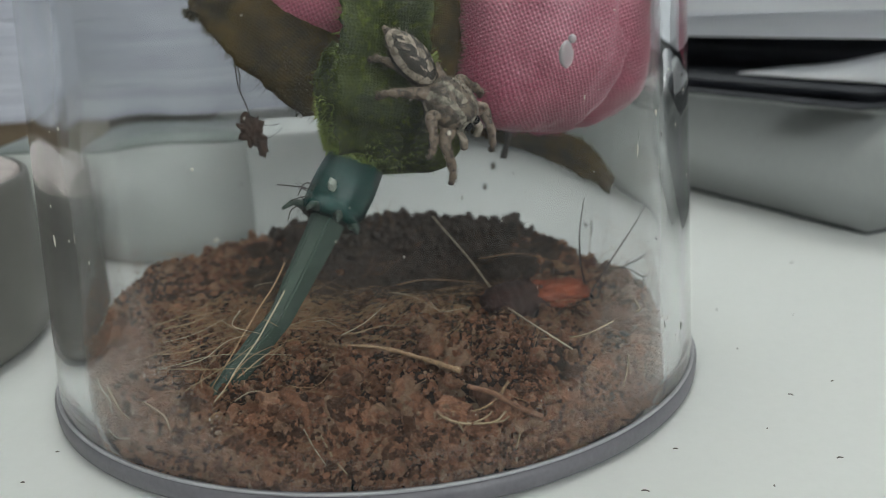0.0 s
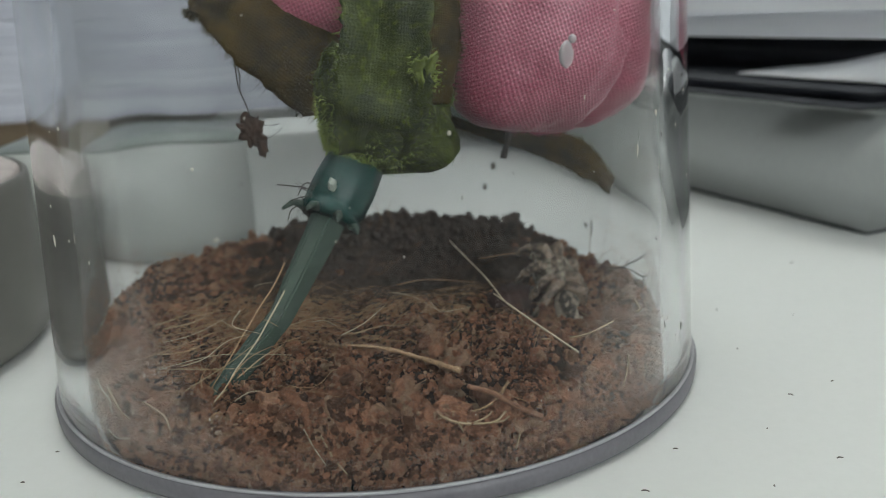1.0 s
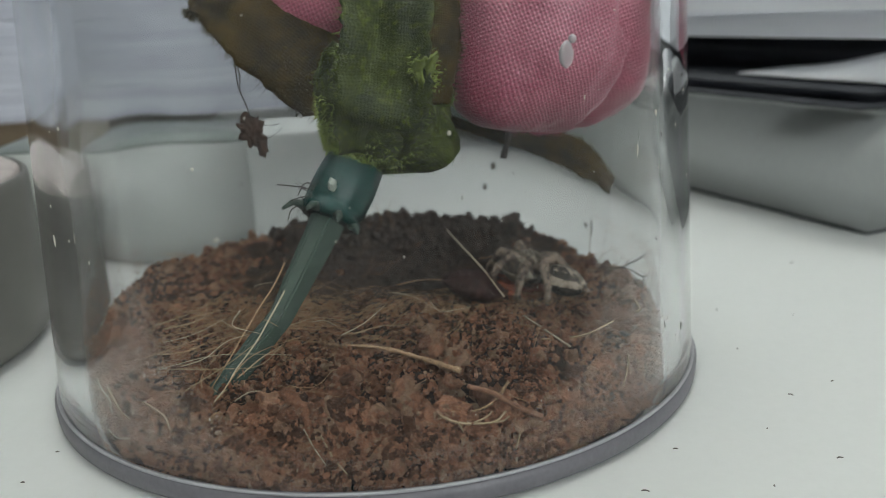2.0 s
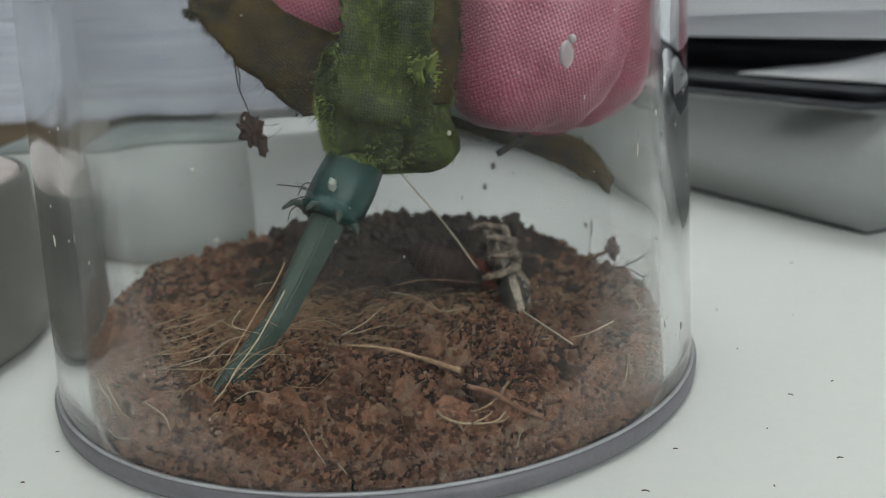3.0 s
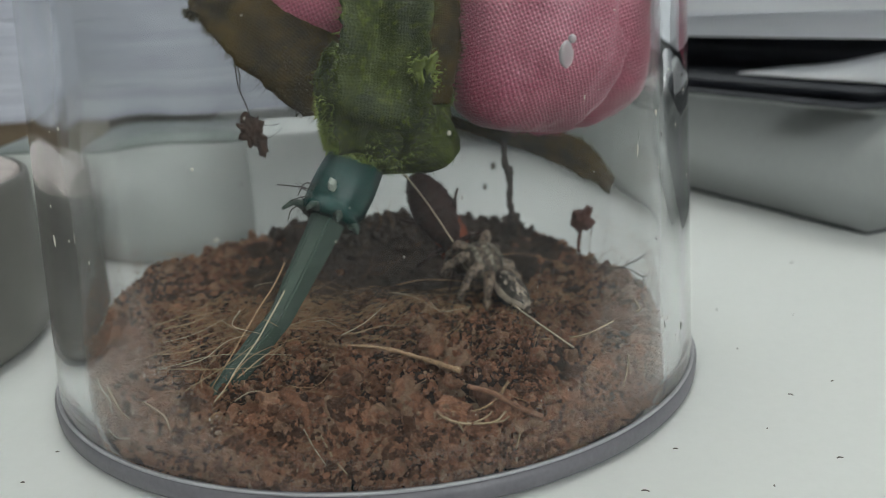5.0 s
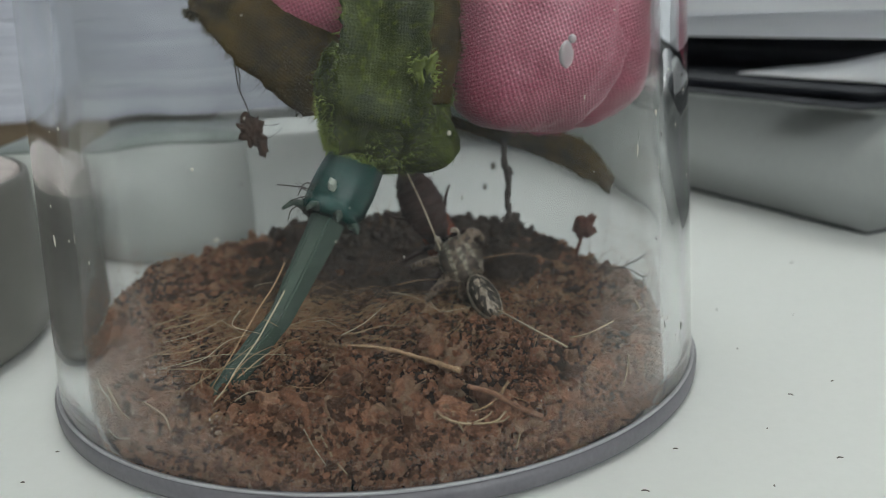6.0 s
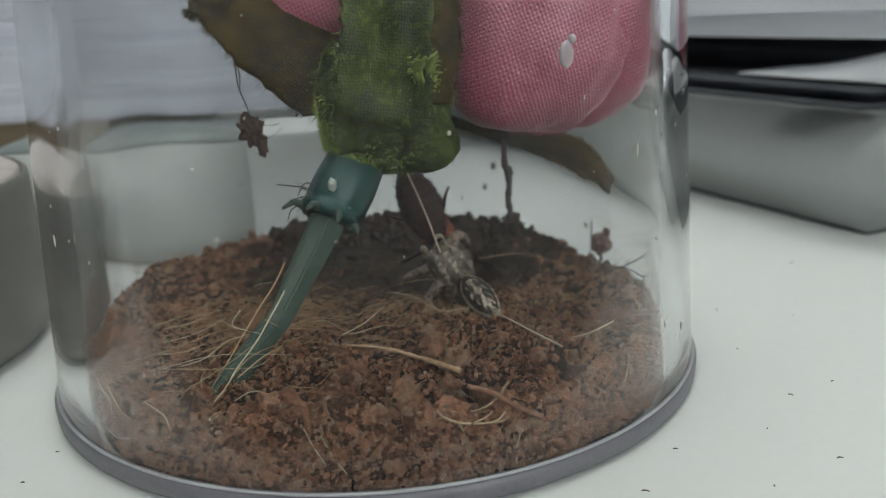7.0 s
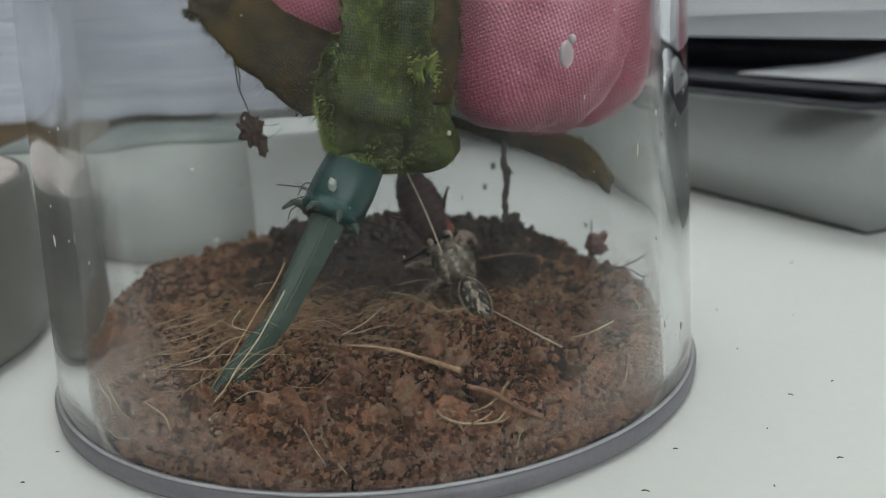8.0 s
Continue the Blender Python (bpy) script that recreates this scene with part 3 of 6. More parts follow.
    scatter_mesh("crumbs", [q for q in dry if max(q[1]) < 0.00042], small, SOIL, t)
    scatter_mesh("coarse_crumbs", [q for q in dry if max(q[1]) >= 0.00042], rough, SOIL, t)
    shaded_items = [q for q in items if dark(q[0][0], q[0][1])]
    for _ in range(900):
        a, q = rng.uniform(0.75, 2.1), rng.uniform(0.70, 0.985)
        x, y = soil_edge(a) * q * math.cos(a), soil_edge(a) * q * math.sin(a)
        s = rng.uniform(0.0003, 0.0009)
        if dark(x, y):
            shaded_items.append(((x, y, soil_h(x, y) + s * rng.uniform(0.0, 1.6)), np.array([s * rng.uniform(0.6, 1.2) for _ in range(3)]), rs()))
    scatter_mesh("shaded_humus", shaded_items, rough, SHADED_HUMUS, t, "black crumbly soil, partly darkened as in the rose's shade")
    bm = bmesh.new()
    for _ in range(520):
        a, q = rng.uniform(0.65, 2.2), rng.uniform(0.45, 0.97)
        x, y = soil_edge(a) * q * math.cos(a), soil_edge(a) * q * math.sin(a)
        p = Vector((x, y, soil_h(x, y)))
        d = Vector((rng.uniform(-1, 1), rng.uniform(-0.6, 0.3), rng.uniform(0.2, 1.0))) * rng.uniform(0.0008, 0.0022)
        tube(bm, [p, p + d * 0.6 + Vector((0, 0, 0.0002)), p + d], [0.00007, 0.00005, 0.00003], 4)
    tagged(part("root_hairs", bm, DARK_FIBRE, t, "dark fuzzy root hairs"), kind="stuff")
    # clods that can be told apart
    def clod_mesh(k, n):
        """A crumbly lump: a rough core with n crumbs grown together on it."""
        pick = random.Random(k + 900)
        bm = bmesh.new()
        made = bmesh.ops.create_icosphere(bm, subdivisions=3, radius=1)
        off = Vector((k * 5.3, k * 2.9, k * 7.7))
        core = lambda d: 0.72 + 0.45 * noise.noise(d * 1.4 + off) + 0.22 * noise.noise(d * 3.3 + off)
        for v in made["verts"]:
            d = v.co.normalized()
            v.co = d * (core(d) + 0.16 * (0.25 - abs(noise.noise(d * 7.0 + off))))
        for j in range(n):
            d = Vector((pick.gauss(0, 1), pick.gauss(0, 1), pick.gauss(0, 1))).normalized()
            q = min(0.42, 0.09 + pick.expovariate(1 / 0.10))
            lump(bm, d * (core(d) + q * pick.uniform(-0.2, 0.45)), [q * pick.uniform(0.7, 1.3) for _ in range(3)], k * 31 + j, 1, 0.8, 1.7)
        me = bpy.data.meshes.new("clod")
        bm.to_mesh(me)
        bm.free()
        me.materials.append(SOIL_CLOD)
        return me
    clods, small_clods = [clod_mesh(k, 70) for k in range(9)], [clod_mesh(k + 20, 34) for k in range(9)]
    rng = random.Random(23)
    for k in range(300):
        zone = 0 if k < 150 else 1 if k < 225 else 2
        if zone == 0:
            a, q = rng.uniform(-2.7, -0.5), rng.uniform(0.58, 1.06)
            s = rng.choice((0.0009, 0.0012, 0.0016, 0.0021)) * rng.uniform(0.9, 1.1)
        elif zone == 1:
            a, q = rng.uniform(-math.pi, 0), math.sqrt(rng.random())
            s = rng.uniform(0.0006, 0.0014)
        else:
            a, q = rng.uniform(0, math.pi), math.sqrt(rng.uniform(0.2, 1))
            s = rng.uniform(0.0005, 0.0012)
        if zone < 2 and a > -1.15:
            s *= 0.62
        r = min(soil_edge(a) * q, soil_edge(a) - s * 1.0)
        x, y = r * math.cos(a), r * math.sin(a)
        if -0.025 < x < 0.003 and -0.0285 < y < -0.006 and s > 0.0008:
            s = rng.uniform(0.0006, 0.0010)
        if (x - 0.011) ** 2 + (y + 0.006) ** 2 < 0.0105 ** 2 and s > 0.0007:
            continue
        if any((x - px) ** 2 + (y - py) ** 2 < (w * 0.9) ** 2 for px, py, w, d in PITS):
            continue
        if 0.003 < x < 0.015 and y < -0.030 and s > 0.0009:
            continue
        near_twig = abs((x + 0.004) * 0.59 + (y + 0.0227) * 0.807) < 0.0012 + s and -0.006 < x < 0.009 and y < -0.018
        if near_twig and s > 0.0013 or (x + 0.0140) ** 2 + (y + 0.0255) ** 2 < (0.0034 + s) ** 2:
            continue
        if zone == 2 and dark(x, y) and k % 5:
            continue
        ob = new("clod", (clods if s > 0.0014 else small_clods)[k % 9])
        ob.parent = t
        sink = rng.uniform(0.0, 0.5) if zone else (rng.uniform(-1.0, 0.0) if k % 4 == 0 else rng.uniform(0.35, 0.95))
        ob.matrix_basis = Matrix.LocRotScale((x, y, soil_h(x, y) + s * sink), Euler(rs()), (s * 1.1, s * rng.uniform(0.75, 1.1), s * rng.uniform(0.65, 1.0)))
    return t


soil()


def fibres():
    """Loose fibres over the soil."""
    rng = random.Random(5)
    bm = bmesh.new()
    for k in range(640):
        if k < 430:
            x, y = (rng.gauss(-0.015, 0.007), rng.gauss(-0.010, 0.006)) if k % 3 else (rng.gauss(0.003, 0.009), rng.gauss(-0.010, 0.005))
        else:
            r, a = 0.035 * math.sqrt(rng.random()), rng.uniform(0, math.tau)
            x, y = r * math.cos(a), r * math.sin(a)
        L = rng.uniform(0.003, 0.009)
        a, bend = rng.gauss(0.25, 0.9), rng.uniform(-0.9, 0.9)
        pts, lift = [], rng.uniform(0.0007, 0.0016)
        for j in range(9):
            if math.hypot(x, y) > inner_r(0.01) - 0.001:
                break
            pts.append((x, y, soil_h(x, y) + lift + 0.00015 * rng.random()))
            x, y, a = x + L / 8 * math.cos(a), y + L / 8 * math.sin(a), a + bend / 8
        if len(pts) < 4:
            continue
        r0 = rng.uniform(0.00002, 0.000045)
        sm = smooth_path(pts, 2)
        tube(bm, sm, [r0 * (1 - 0.6 * i / len(sm)) for i in range(len(sm))], 4)
    return tagged(part("coir_fibres", bm, ROOT), "thin tan coir fibres strewn over the soil", "fibres", kind="stuff")


fibres()


def strand(name, pts, r0, r1, mat, label, category, group="", n=6, knots=0.0):
    bm = bmesh.new()
    sm = smooth_path(pts, 8)
    tube(bm, sm, [(r0 + (r1 - r0) * i / (len(sm) - 1)) * (1 + knots * noise.noise(Vector((i * 0.55, 2.0, 7.0)))) for i in range(len(sm))], n)
    if knots:
        for v in bm.verts:
            v.co += Vector((noise.noise(v.co * 2600), noise.noise(v.co * 2600 + Vector((7, 0, 0))), noise.noise(v.co * 2600 + Vector((0, 7, 0))))) * r1 * knots
    return tagged(part(name, bm, mat), label, category, group)


def on_soil(x, y, d=0.0006):
    return (x, y, soil_h(x, y) + d)


# longer straws and twigs that can be told apart, in plan
strand("twig", [(-0.0040, -0.0227, 0.0103), (0.0002, -0.0250, 0.0105), (0.0039, -0.0281, 0.0103), (0.0071, -0.0308, 0.0100)],
       0.00014, 0.00030, TWIG_BARK, "brown dry twig lying on the soil", "twig", n=9, knots=0.3)
strand("root", [on_soil(0.0165, -0.0232, 0.001), on_soil(0.0208, -0.0236, 0.0012), on_soil(0.0262, -0.0205, 0.0014), on_soil(0.0286, -0.0180, 0.002), on_soil(0.0287, -0.0165, 0.0028)],
       0.00010, 0.00012, STRAW, "thin curved pale root on the soil", "root", "pale roots")
strand("root", [(0.0055, -0.0345, 0.0078), (0.0078, -0.0347, 0.0076), (0.0098, -0.0342, 0.0083), (0.0112, -0.0335, 0.0098)],
       0.00009, 0.00015, TWIG_BARK, "short forked pale root pressed against the plastic", "root", "pale roots")


# ---- the artificial rose ----
NECK = Vector((-0.0010, -0.0100, 0.0284))


def rose():
    t = thing("artificial_rose", "artificial pink cloth rose with green plastic stem stuck in soil", "artificial rose", (-0.0164, -0.0272, 0.0085))
    o = Vector(t.location)

    def put(name, bm, mat, label="", parent=None, smooth=True):
        bmesh.ops.translate(bm, vec=-o, verts=bm.verts)
        return part(name, bm, mat, parent or t, label, smooth)
    # stem: narrow shaft and a fat collar
    bm = bmesh.new()
    foot, knee, top = Vector((-0.0172, -0.0280, 0.0068)), Vector((-0.0104, -0.0215, 0.0134)), Vector((-0.0046, -0.0138, 0.0226))
    rows = []
    for p, w in ((foot, 0.0013), (knee, 0.0014), (top, 0.0021)):
        d = (top - foot).normalized()
        s1 = d.cross(Vector((0.35, 1, 0.15))).normalized()
        s2 = d.cross(s1)
        rows.append([bm.verts.new(p + s1 * (w * i) + s2 * (w * j)) for i, j in ((1.0, 0.0), (0.62, 0.42), (-0.15, 0.70), (-1.0, -0.05), (0.0, -0.8))])
    for r1, r2 in zip(rows, rows[1:]):
        for k in range(5):
            bm.faces.new((r1[k], r1[(k + 1) % 5], r2[(k + 1) % 5], r2[k]))
    bm.faces.new(rows[0][::-1])
    bm.faces.new(rows[-1])
    bmesh.ops.subdivide_edges(bm, edges=[e for e in bm.edges if abs((e.verts[0].co - e.verts[1].co).normalized().dot((top - foot).normalized())) > 0.7], cuts=6)
    for v in bm.verts:
        v.co += Vector((noise.noise(v.co * 700), noise.noise(v.co * 700 + Vector((9, 0, 0))), noise.noise(v.co * 700 + Vector((0, 9, 0))))) * 0.00012
    bmesh.ops.bevel(bm, geom=[e for e in bm.edges if len(e.link_faces) == 2 and e.calc_face_angle() > 0.3], offset=0.00018, segments=2, affect="EDGES")
    put("stem", bm, STEM_DULL, "dull dark green plastic stem", None, False)
    ax = (NECK - top).normalized()
    bm = bmesh.new()
    c0 = top - ax * 0.0012
    prof = [(0.0000, 0.0018), (0.0001, 0.0033), (0.0008, 0.0036), (0.0012, 0.0031), (0.0018, 0.0034), (0.0022, 0.0035), (0.0048, 0.0035), (0.0072, 0.0033), (0.0092, 0.0029)]
    tube(bm, [c0 + ax * s for s, r in prof], [r for s, r in prof], 28)
    put("collar", bm, STEM, "glossy dark green plastic collar")
    # torn flange at the collar's lower edge
    bm = bmesh.new()
    for k, (a, ln) in enumerate(((2.6, 0.0022), (3.4, 0.0016), (0.4, 0.0014), (5.0, 0.0012), (4.2, 0.0018))):
        s1 = ax.orthogonal().normalized()
        d = s1 * math.cos(a) + ax.cross(s1) * math.sin(a)
        p = c0 + d * 0.0030 + ax * 0.0003
        tube(bm, [p, p + d * ln * 0.6 - ax * 0.0003, p + d * ln * 0.9 - ax * ln * 0.7], [0.0006, 0.0004, 0.0002], 6)
    put("flange", bm, STEM_DULL)
    bm = bmesh.new()
    lump(bm, (-0.0042, -0.0168, 0.0262), (0.00046, 0.0003, 0.0007), 6, 3, 0.45, 2.0)
    put("chip", bm, CHIP, "whitish chip stuck to the collar")
    bm = bmesh.new()
    for q in ([(-0.0050, -0.0148, 0.0250), (-0.0078, -0.0150, 0.0258), (-0.0102, -0.0150, 0.0262)], [(-0.0052, -0.0148, 0.0243), (-0.0075, -0.0150, 0.0247), (-0.0092, -0.0150, 0.0242)],
              [(-0.0050, -0.0148, 0.0240), (-0.0085, -0.0150, 0.0236), (-0.0094, -0.0150, 0.0222)], [(-0.0052, -0.0148, 0.0252), (-0.0070, -0.0150, 0.0262), (-0.0080, -0.0150, 0.0250)],
              [(-0.0060, -0.0148, 0.0222), (-0.0088, -0.0150, 0.0215), (-0.0092, -0.0150, 0.0205)]):
        tube(bm, smooth_path(q, 6), 0.00008, 4)
    for k in range(60):
        p = Vector((-0.0062 + 0.0010 * math.sin(k * 7.1), -0.0150, 0.0246 + 0.0012 * math.sin(k * 3.3)))
        d = Vector((math.sin(k * 1.7) - 0.3, 0.3 * math.sin(k * 2.9), math.cos(k * 1.3))) * 0.0009
        tube(bm, [p, p + d], [0.00005, 0.00002], 3)
    put("fray", bm, DARK_FIBRE, "dark fuzzy fibres caught on the collar")
    # calyx: cloth cup round the base of the flower
    cax = Vector((0.30, 0.16, 1.0)).normalized()
    sx = Vector((1, 0, -0.30)).normalized()
    sy = cax.cross(sx)

    def cal(u, v):
        a = math.tau * u
        s = v * (0.0108 + 0.0012 * math.sin(5 * a) + 0.0010 * noise.noise(Vector((math.cos(a) * 9, math.sin(a) * 9, 5.0))))
        r = (0.0030 + 0.0054 * math.sin(min(1, v * 1.25) * math.pi / 2)) * (1 - 0.24 * max(0, -math.cos(a)) * min(1, 3 * v))
        fold = 1 + 0.05 * math.cos(5 * a + 0.7) * min(1, 2 * v) + 0.13 * noise.noise(Vector((math.cos(a) * 2.4, math.sin(a) * 2.4, v * 5))) + 0.04 * noise.noise(Vector((math.cos(a) * 8, math.sin(a) * 8, v * 16)))
        hem = 0.0007 * noise.noise(Vector((math.cos(a) * 4, math.sin(a) * 4, 2.0))) * max(0, 1 - 4 * v)
        p = NECK + cax * (s - 0.0014 + hem) + (sx * math.cos(a) + sy * math.sin(a)) * r * fold
        return p + (Vector((0.0024, -0.0004, -0.0020)) * max(0, math.cos(a + 0.35)) * math.sin(min(1, v * 1.3) * math.pi))
    bm = bmesh.new()
    sheet(bm, cal, 110, 36, (0.042, 0.013))
    thicken(put("calyx", bm, GREEN, "mottled green woven calyx with frayed edges"), 0.0003)
    # frayed threads over the calyx
    rng = random.Random(3)
    bm = bmesh.new()
    for _ in range(900):
        u, v = rng.random(), rng.choice((rng.uniform(0.0, 0.15), rng.uniform(0.0, 1.0), rng.uniform(0.95, 1.0)))
        p, q = cal(u, v), cal(u + 0.01, v)
        nrm = (p - (NECK + cax * (v * 0.011))).normalized()
        d = (nrm * rng.uniform(0.1, 0.6) + (q - p).normalized() * rng.uniform(-1, 1) + cax * rng.uniform(-1, 0.6)).normalized()
        L = rng.uniform(0.0003, 0.0010)
        tube(bm, [p, p + d * L * 0.5 + nrm * 0.0001, p + d * L], [0.00004, 0.00003, 0.00002], 3)
    put("fray", bm, FRAY, "loose yellow-green threads")
    # bright threads where the cloth meets the collar, and a torn tuft
    bm = bmesh.new()
    for _ in range(900):
        u, v = rng.gauss(0.69, 0.11), abs(rng.gauss(0, 0.22))
        p = cal(u, min(v, 0.8))
        nrm = (p - (NECK + cax * (v * 0.011))).normalized()
        d = (Vector((rng.uniform(-1, 1), rng.uniform(-0.6, 0.2), rng.uniform(-1, 1))) + nrm * 0.4) * 0.00034
        tube(bm, [p + nrm * 0.00015, p + nrm * 0.0002 + d], [0.00005, 0.00002], 3)
    for _ in range(1000):
        u, v = rng.gauss(0.58, 0.07), abs(rng.gauss(0.12, 0.22))
        p = cal(u, min(v, 0.85))
        nrm = (p - (NECK + cax * (v * 0.011))).normalized()
        d = (Vector((rng.uniform(-1, 1), rng.uniform(-0.6, 0.2), rng.uniform(-1, 1))) + nrm * 0.5) * 0.00042
        tube(bm, [p + nrm * 0.0001, p + nrm * 0.0002 + d], [0.00005, 0.00002], 3)
    p0 = Vector((0.0061, -0.0194, 0.0376))
    for k in range(260):
        w = rng.uniform(-1, 1)
        p = p0 + Vector((0.0013 * w + rng.gauss(0, 0.0003), rng.uniform(-0.0003, 0.0004), 0.0020 * rng.uniform(-1, 1) * (1.1 - 0.5 * abs(w)) - 0.0006 * w))
        d = Vector((rng.uniform(-1, 1), rng.uniform(-0.7, 0.1), rng.uniform(-0.7, 0.7))) * 0.00042
        tube(bm, [p, p + d * 0.6, p + d], [0.00006, 0.00005, 0.00002], 4)

    def flap(u, v):
        a, b = u * 2 - 1, v * 2 - 1
        e = 1 + 0.35 * noise.noise(Vector((a * 2.2, b * 2.2, 4.0)))
        e += 0.3 * noise.noise(Vector((a * 6, b * 6, 1.0)))
        return p0 + Vector((0.0012 * a * e * (0.75 + 0.35 * b), -0.0006 + 0.0009 * noise.noise(Vector((a * 1.5, b * 1.5, 7.0))) - 0.0006 * b, 0.0015 * b * e + 0.0005 * a))
    torn = bmesh.new()
    sheet(torn, flap, 14, 18, (0.0028, 0.0038))
    thicken(put("torn_flap", torn, FLAP, "torn yellow-green cloth flap"), 0.0002)
    put("tuft", bm, TUFT, "torn bright green thread tuft")

    def sepal(name, spine, widths, side, label, cup_depth=0.25, ripple=0.0004, mat=OLIVE):
        sp = smooth_path(spine, 10)
        n = len(sp) - 1
        side = Vector(side).normalized()

        def f(u, v):
            i = u * n
            k = min(int(i), n - 1)
            p = sp[k].lerp(sp[k + 1], i - k)
            w = np.interp(u, np.linspace(0, 1, len(widths)), widths)
            d = (sp[min(k + 1, n)] - sp[max(k - 1, 0)]).normalized()
            s = (side - d * side.dot(d)).normalized()
            nn = d.cross(s)
            e = v * 2 - 1
            jag = 1 + 0.12 * noise.noise(Vector((u * 9, e * 2, 1.3))) + 0.12 * noise.noise(Vector((u * 40, e * 2, 1.3)))
            return p + s * (e * w * jag) + nn * (cup_depth * w * e * e + ripple * noise.noise(Vector((u * 6, e * 2, 0))))
        b = bmesh.new()
        sheet(b, f, 44, 16, (0.026, 0.011))
        leaf = thicken(put(name, b, mat, label), 0.0002)
        b = bmesh.new()
        for k in range(640 if mat is OLIVE else 200):
            u, v = 1 - rng.random() ** 1.3, rng.choice((0.0, 1.0))
            p = f(min(u, 0.999), v)
            d = (p - f(min(u, 0.999), 0.5)).normalized() + Vector((rng.uniform(-0.7, 0.7), rng.uniform(-0.7, 0.7), rng.uniform(-0.7, 0.7)))
            q = rng.uniform(0.0002, 0.0008)
            tube(b, [p, p + d * q], [0.000035, 0.000015], 3)
        tagged(put("fringe", b, FRINGE if mat is OLIVE else FRAY, "", leaf), kind="stuff")
    sepal("sepal", [(0.0005, -0.0100, 0.0325), (-0.0052, -0.0080, 0.0372), (-0.0110, -0.0055, 0.0420), (-0.0160, -0.0040, 0.0447), (-0.0188, -0.0040, 0.0450), (-0.0198, -0.0042, 0.0438)],
          [0.0028, 0.0048, 0.0048, 0.0030, 0.0014, 0.0003], (0.62, 0.3, 0.75), "olive-brown woven sepal curling outward")
    sepal("sepal", [(0.0090, 0.0010, 0.0305), (0.0165, 0.0050, 0.0274), (0.0240, 0.0070, 0.0252), (0.0300, 0.0075, 0.0224), (0.0342, 0.0070, 0.0188)],
          [0.0006, 0.0010, 0.0030, 0.0032, 0.0016], (0.4, 0.75, 0.55), "olive-brown woven sepal curling outward")
    sepal("sepal", [(0.0000, -0.0148, 0.0292), (0.0012, -0.0178, 0.0335), (0.0022, -0.0186, 0.0390), (0.0030, -0.0178, 0.0450), (0.0036, -0.0150, 0.0500)],
          [0.0032, 0.0046, 0.0047, 0.0044, 0.0030], (1, 0.0, 0), "mottled green woven sepal standing up the front", -0.30, 0.0016, GREEN)
    sepal("sepal", [(0.0062, -0.0148, 0.0340), (0.0072, -0.0156, 0.0390), (0.0078, -0.0150, 0.0440), (0.0085, -0.0125, 0.0520)],
          [0.0030, 0.0030, 0.0030, 0.0010], (1, 0.2, 0), "olive-brown woven sepal lying on a petal")

    # petals: cupped cloth shells, boxier than a ball, with rumples and raw edges
    def petal(c, r, a0, a1, e0, e1, label, mat=PINK, curl=0.0, seed=0, blunt=0.78, folds=(), tucked=0.0):
        c, r = Vector(c), Vector(r)
        power = 2 / blunt

        def f(u, v):
            rag = 3.5 * noise.noise(Vector((v * 7, seed, 2))) + 2.0 * noise.noise(Vector((v * 26, seed, 5)))
            a = radians(a0 + (a1 + rag - a0) * u)
            e = radians(e0 + (e1 - e0) * v)
            x, y, z = math.cos(e) * math.sin(a), -math.cos(e) * math.cos(a), math.sin(e)
            way = Vector((x, y, z + seed))
            k = 1 + 0.09 * noise.noise(way * 1.6) + 0.022 * noise.noise(way * 4.1) + 0.010 * noise.noise(way * 13)
            edge = max(0, (u - 0.80) / 0.20)
            k += curl * edge * edge - tucked * max(0, 1 - u / 0.24) ** 1.5
            for at, lean, width, depth in folds:
                k -= depth * min(1, max(0, v - 0.28) * 4) * math.exp(-(((math.degrees(a) - at - lean * (v - 0.5)) / width) ** 2))
            flat = (abs(x) ** power + abs(y) ** power + abs(z) ** power) ** (-1 / power)
            return c + Vector((r.x * x, r.y * y, r.z * z)) * (k * flat)
        b = bmesh.new()
        sheet(b, f, 84, 72)
        cloth = b.loops.layers.uv.verify()
        size = (r.x + r.z) / 2
        for fc in b.faces:
            for lp in fc.loops:
                d = (lp.vert.co - c).normalized()
                th = math.acos(max(-1, min(1, -d.y)))
                k = size * th / max(1e-4, math.hypot(d.x, d.z))
                lp[cloth].uv = (k * (d.x * 0.94 + d.z * 0.34), k * (d.z * 0.94 - d.x * 0.34))
        leaf = thicken(put("petal", b, mat, label), 0.00025)
        if seed > 5:
            return
        b = bmesh.new()
        for k in range(520):
            u, v = (rng.random(), abs(rng.gauss(0.02, 0.10))) if k % 3 else (1 - abs(rng.gauss(0, 0.01)), rng.random())
            p = f(u, min(v, 0.9))
            d = (p - c).normalized() * 0.4 + Vector((rng.uniform(-0.7, 0.7), rng.uniform(-0.5, 0.5), rng.uniform(-1, 0.1)))
            q = rng.uniform(0.0002, 0.0006)
            tube(b, [p, p + d * q * 0.6, p + d * q + Vector((0, 0, -0.0001))], [0.00004, 0.00003, 0.000015], 3)
        tagged(put("fringe", b, PINK_THREAD, "", leaf), kind="stuff")
    petal((0.0212, -0.0006, 0.0418), (0.0124, 0.0116, 0.0136), -112, 66, -88, 70, "large cupped pink petal of woven cloth", PINK, -0.16, 1, 0.80, ((36, 26, 7, 0.06), (-20, -30, 10, 0.03)))
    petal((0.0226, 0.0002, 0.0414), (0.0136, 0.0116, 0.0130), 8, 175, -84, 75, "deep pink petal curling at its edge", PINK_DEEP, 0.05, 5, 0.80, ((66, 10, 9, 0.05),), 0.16)
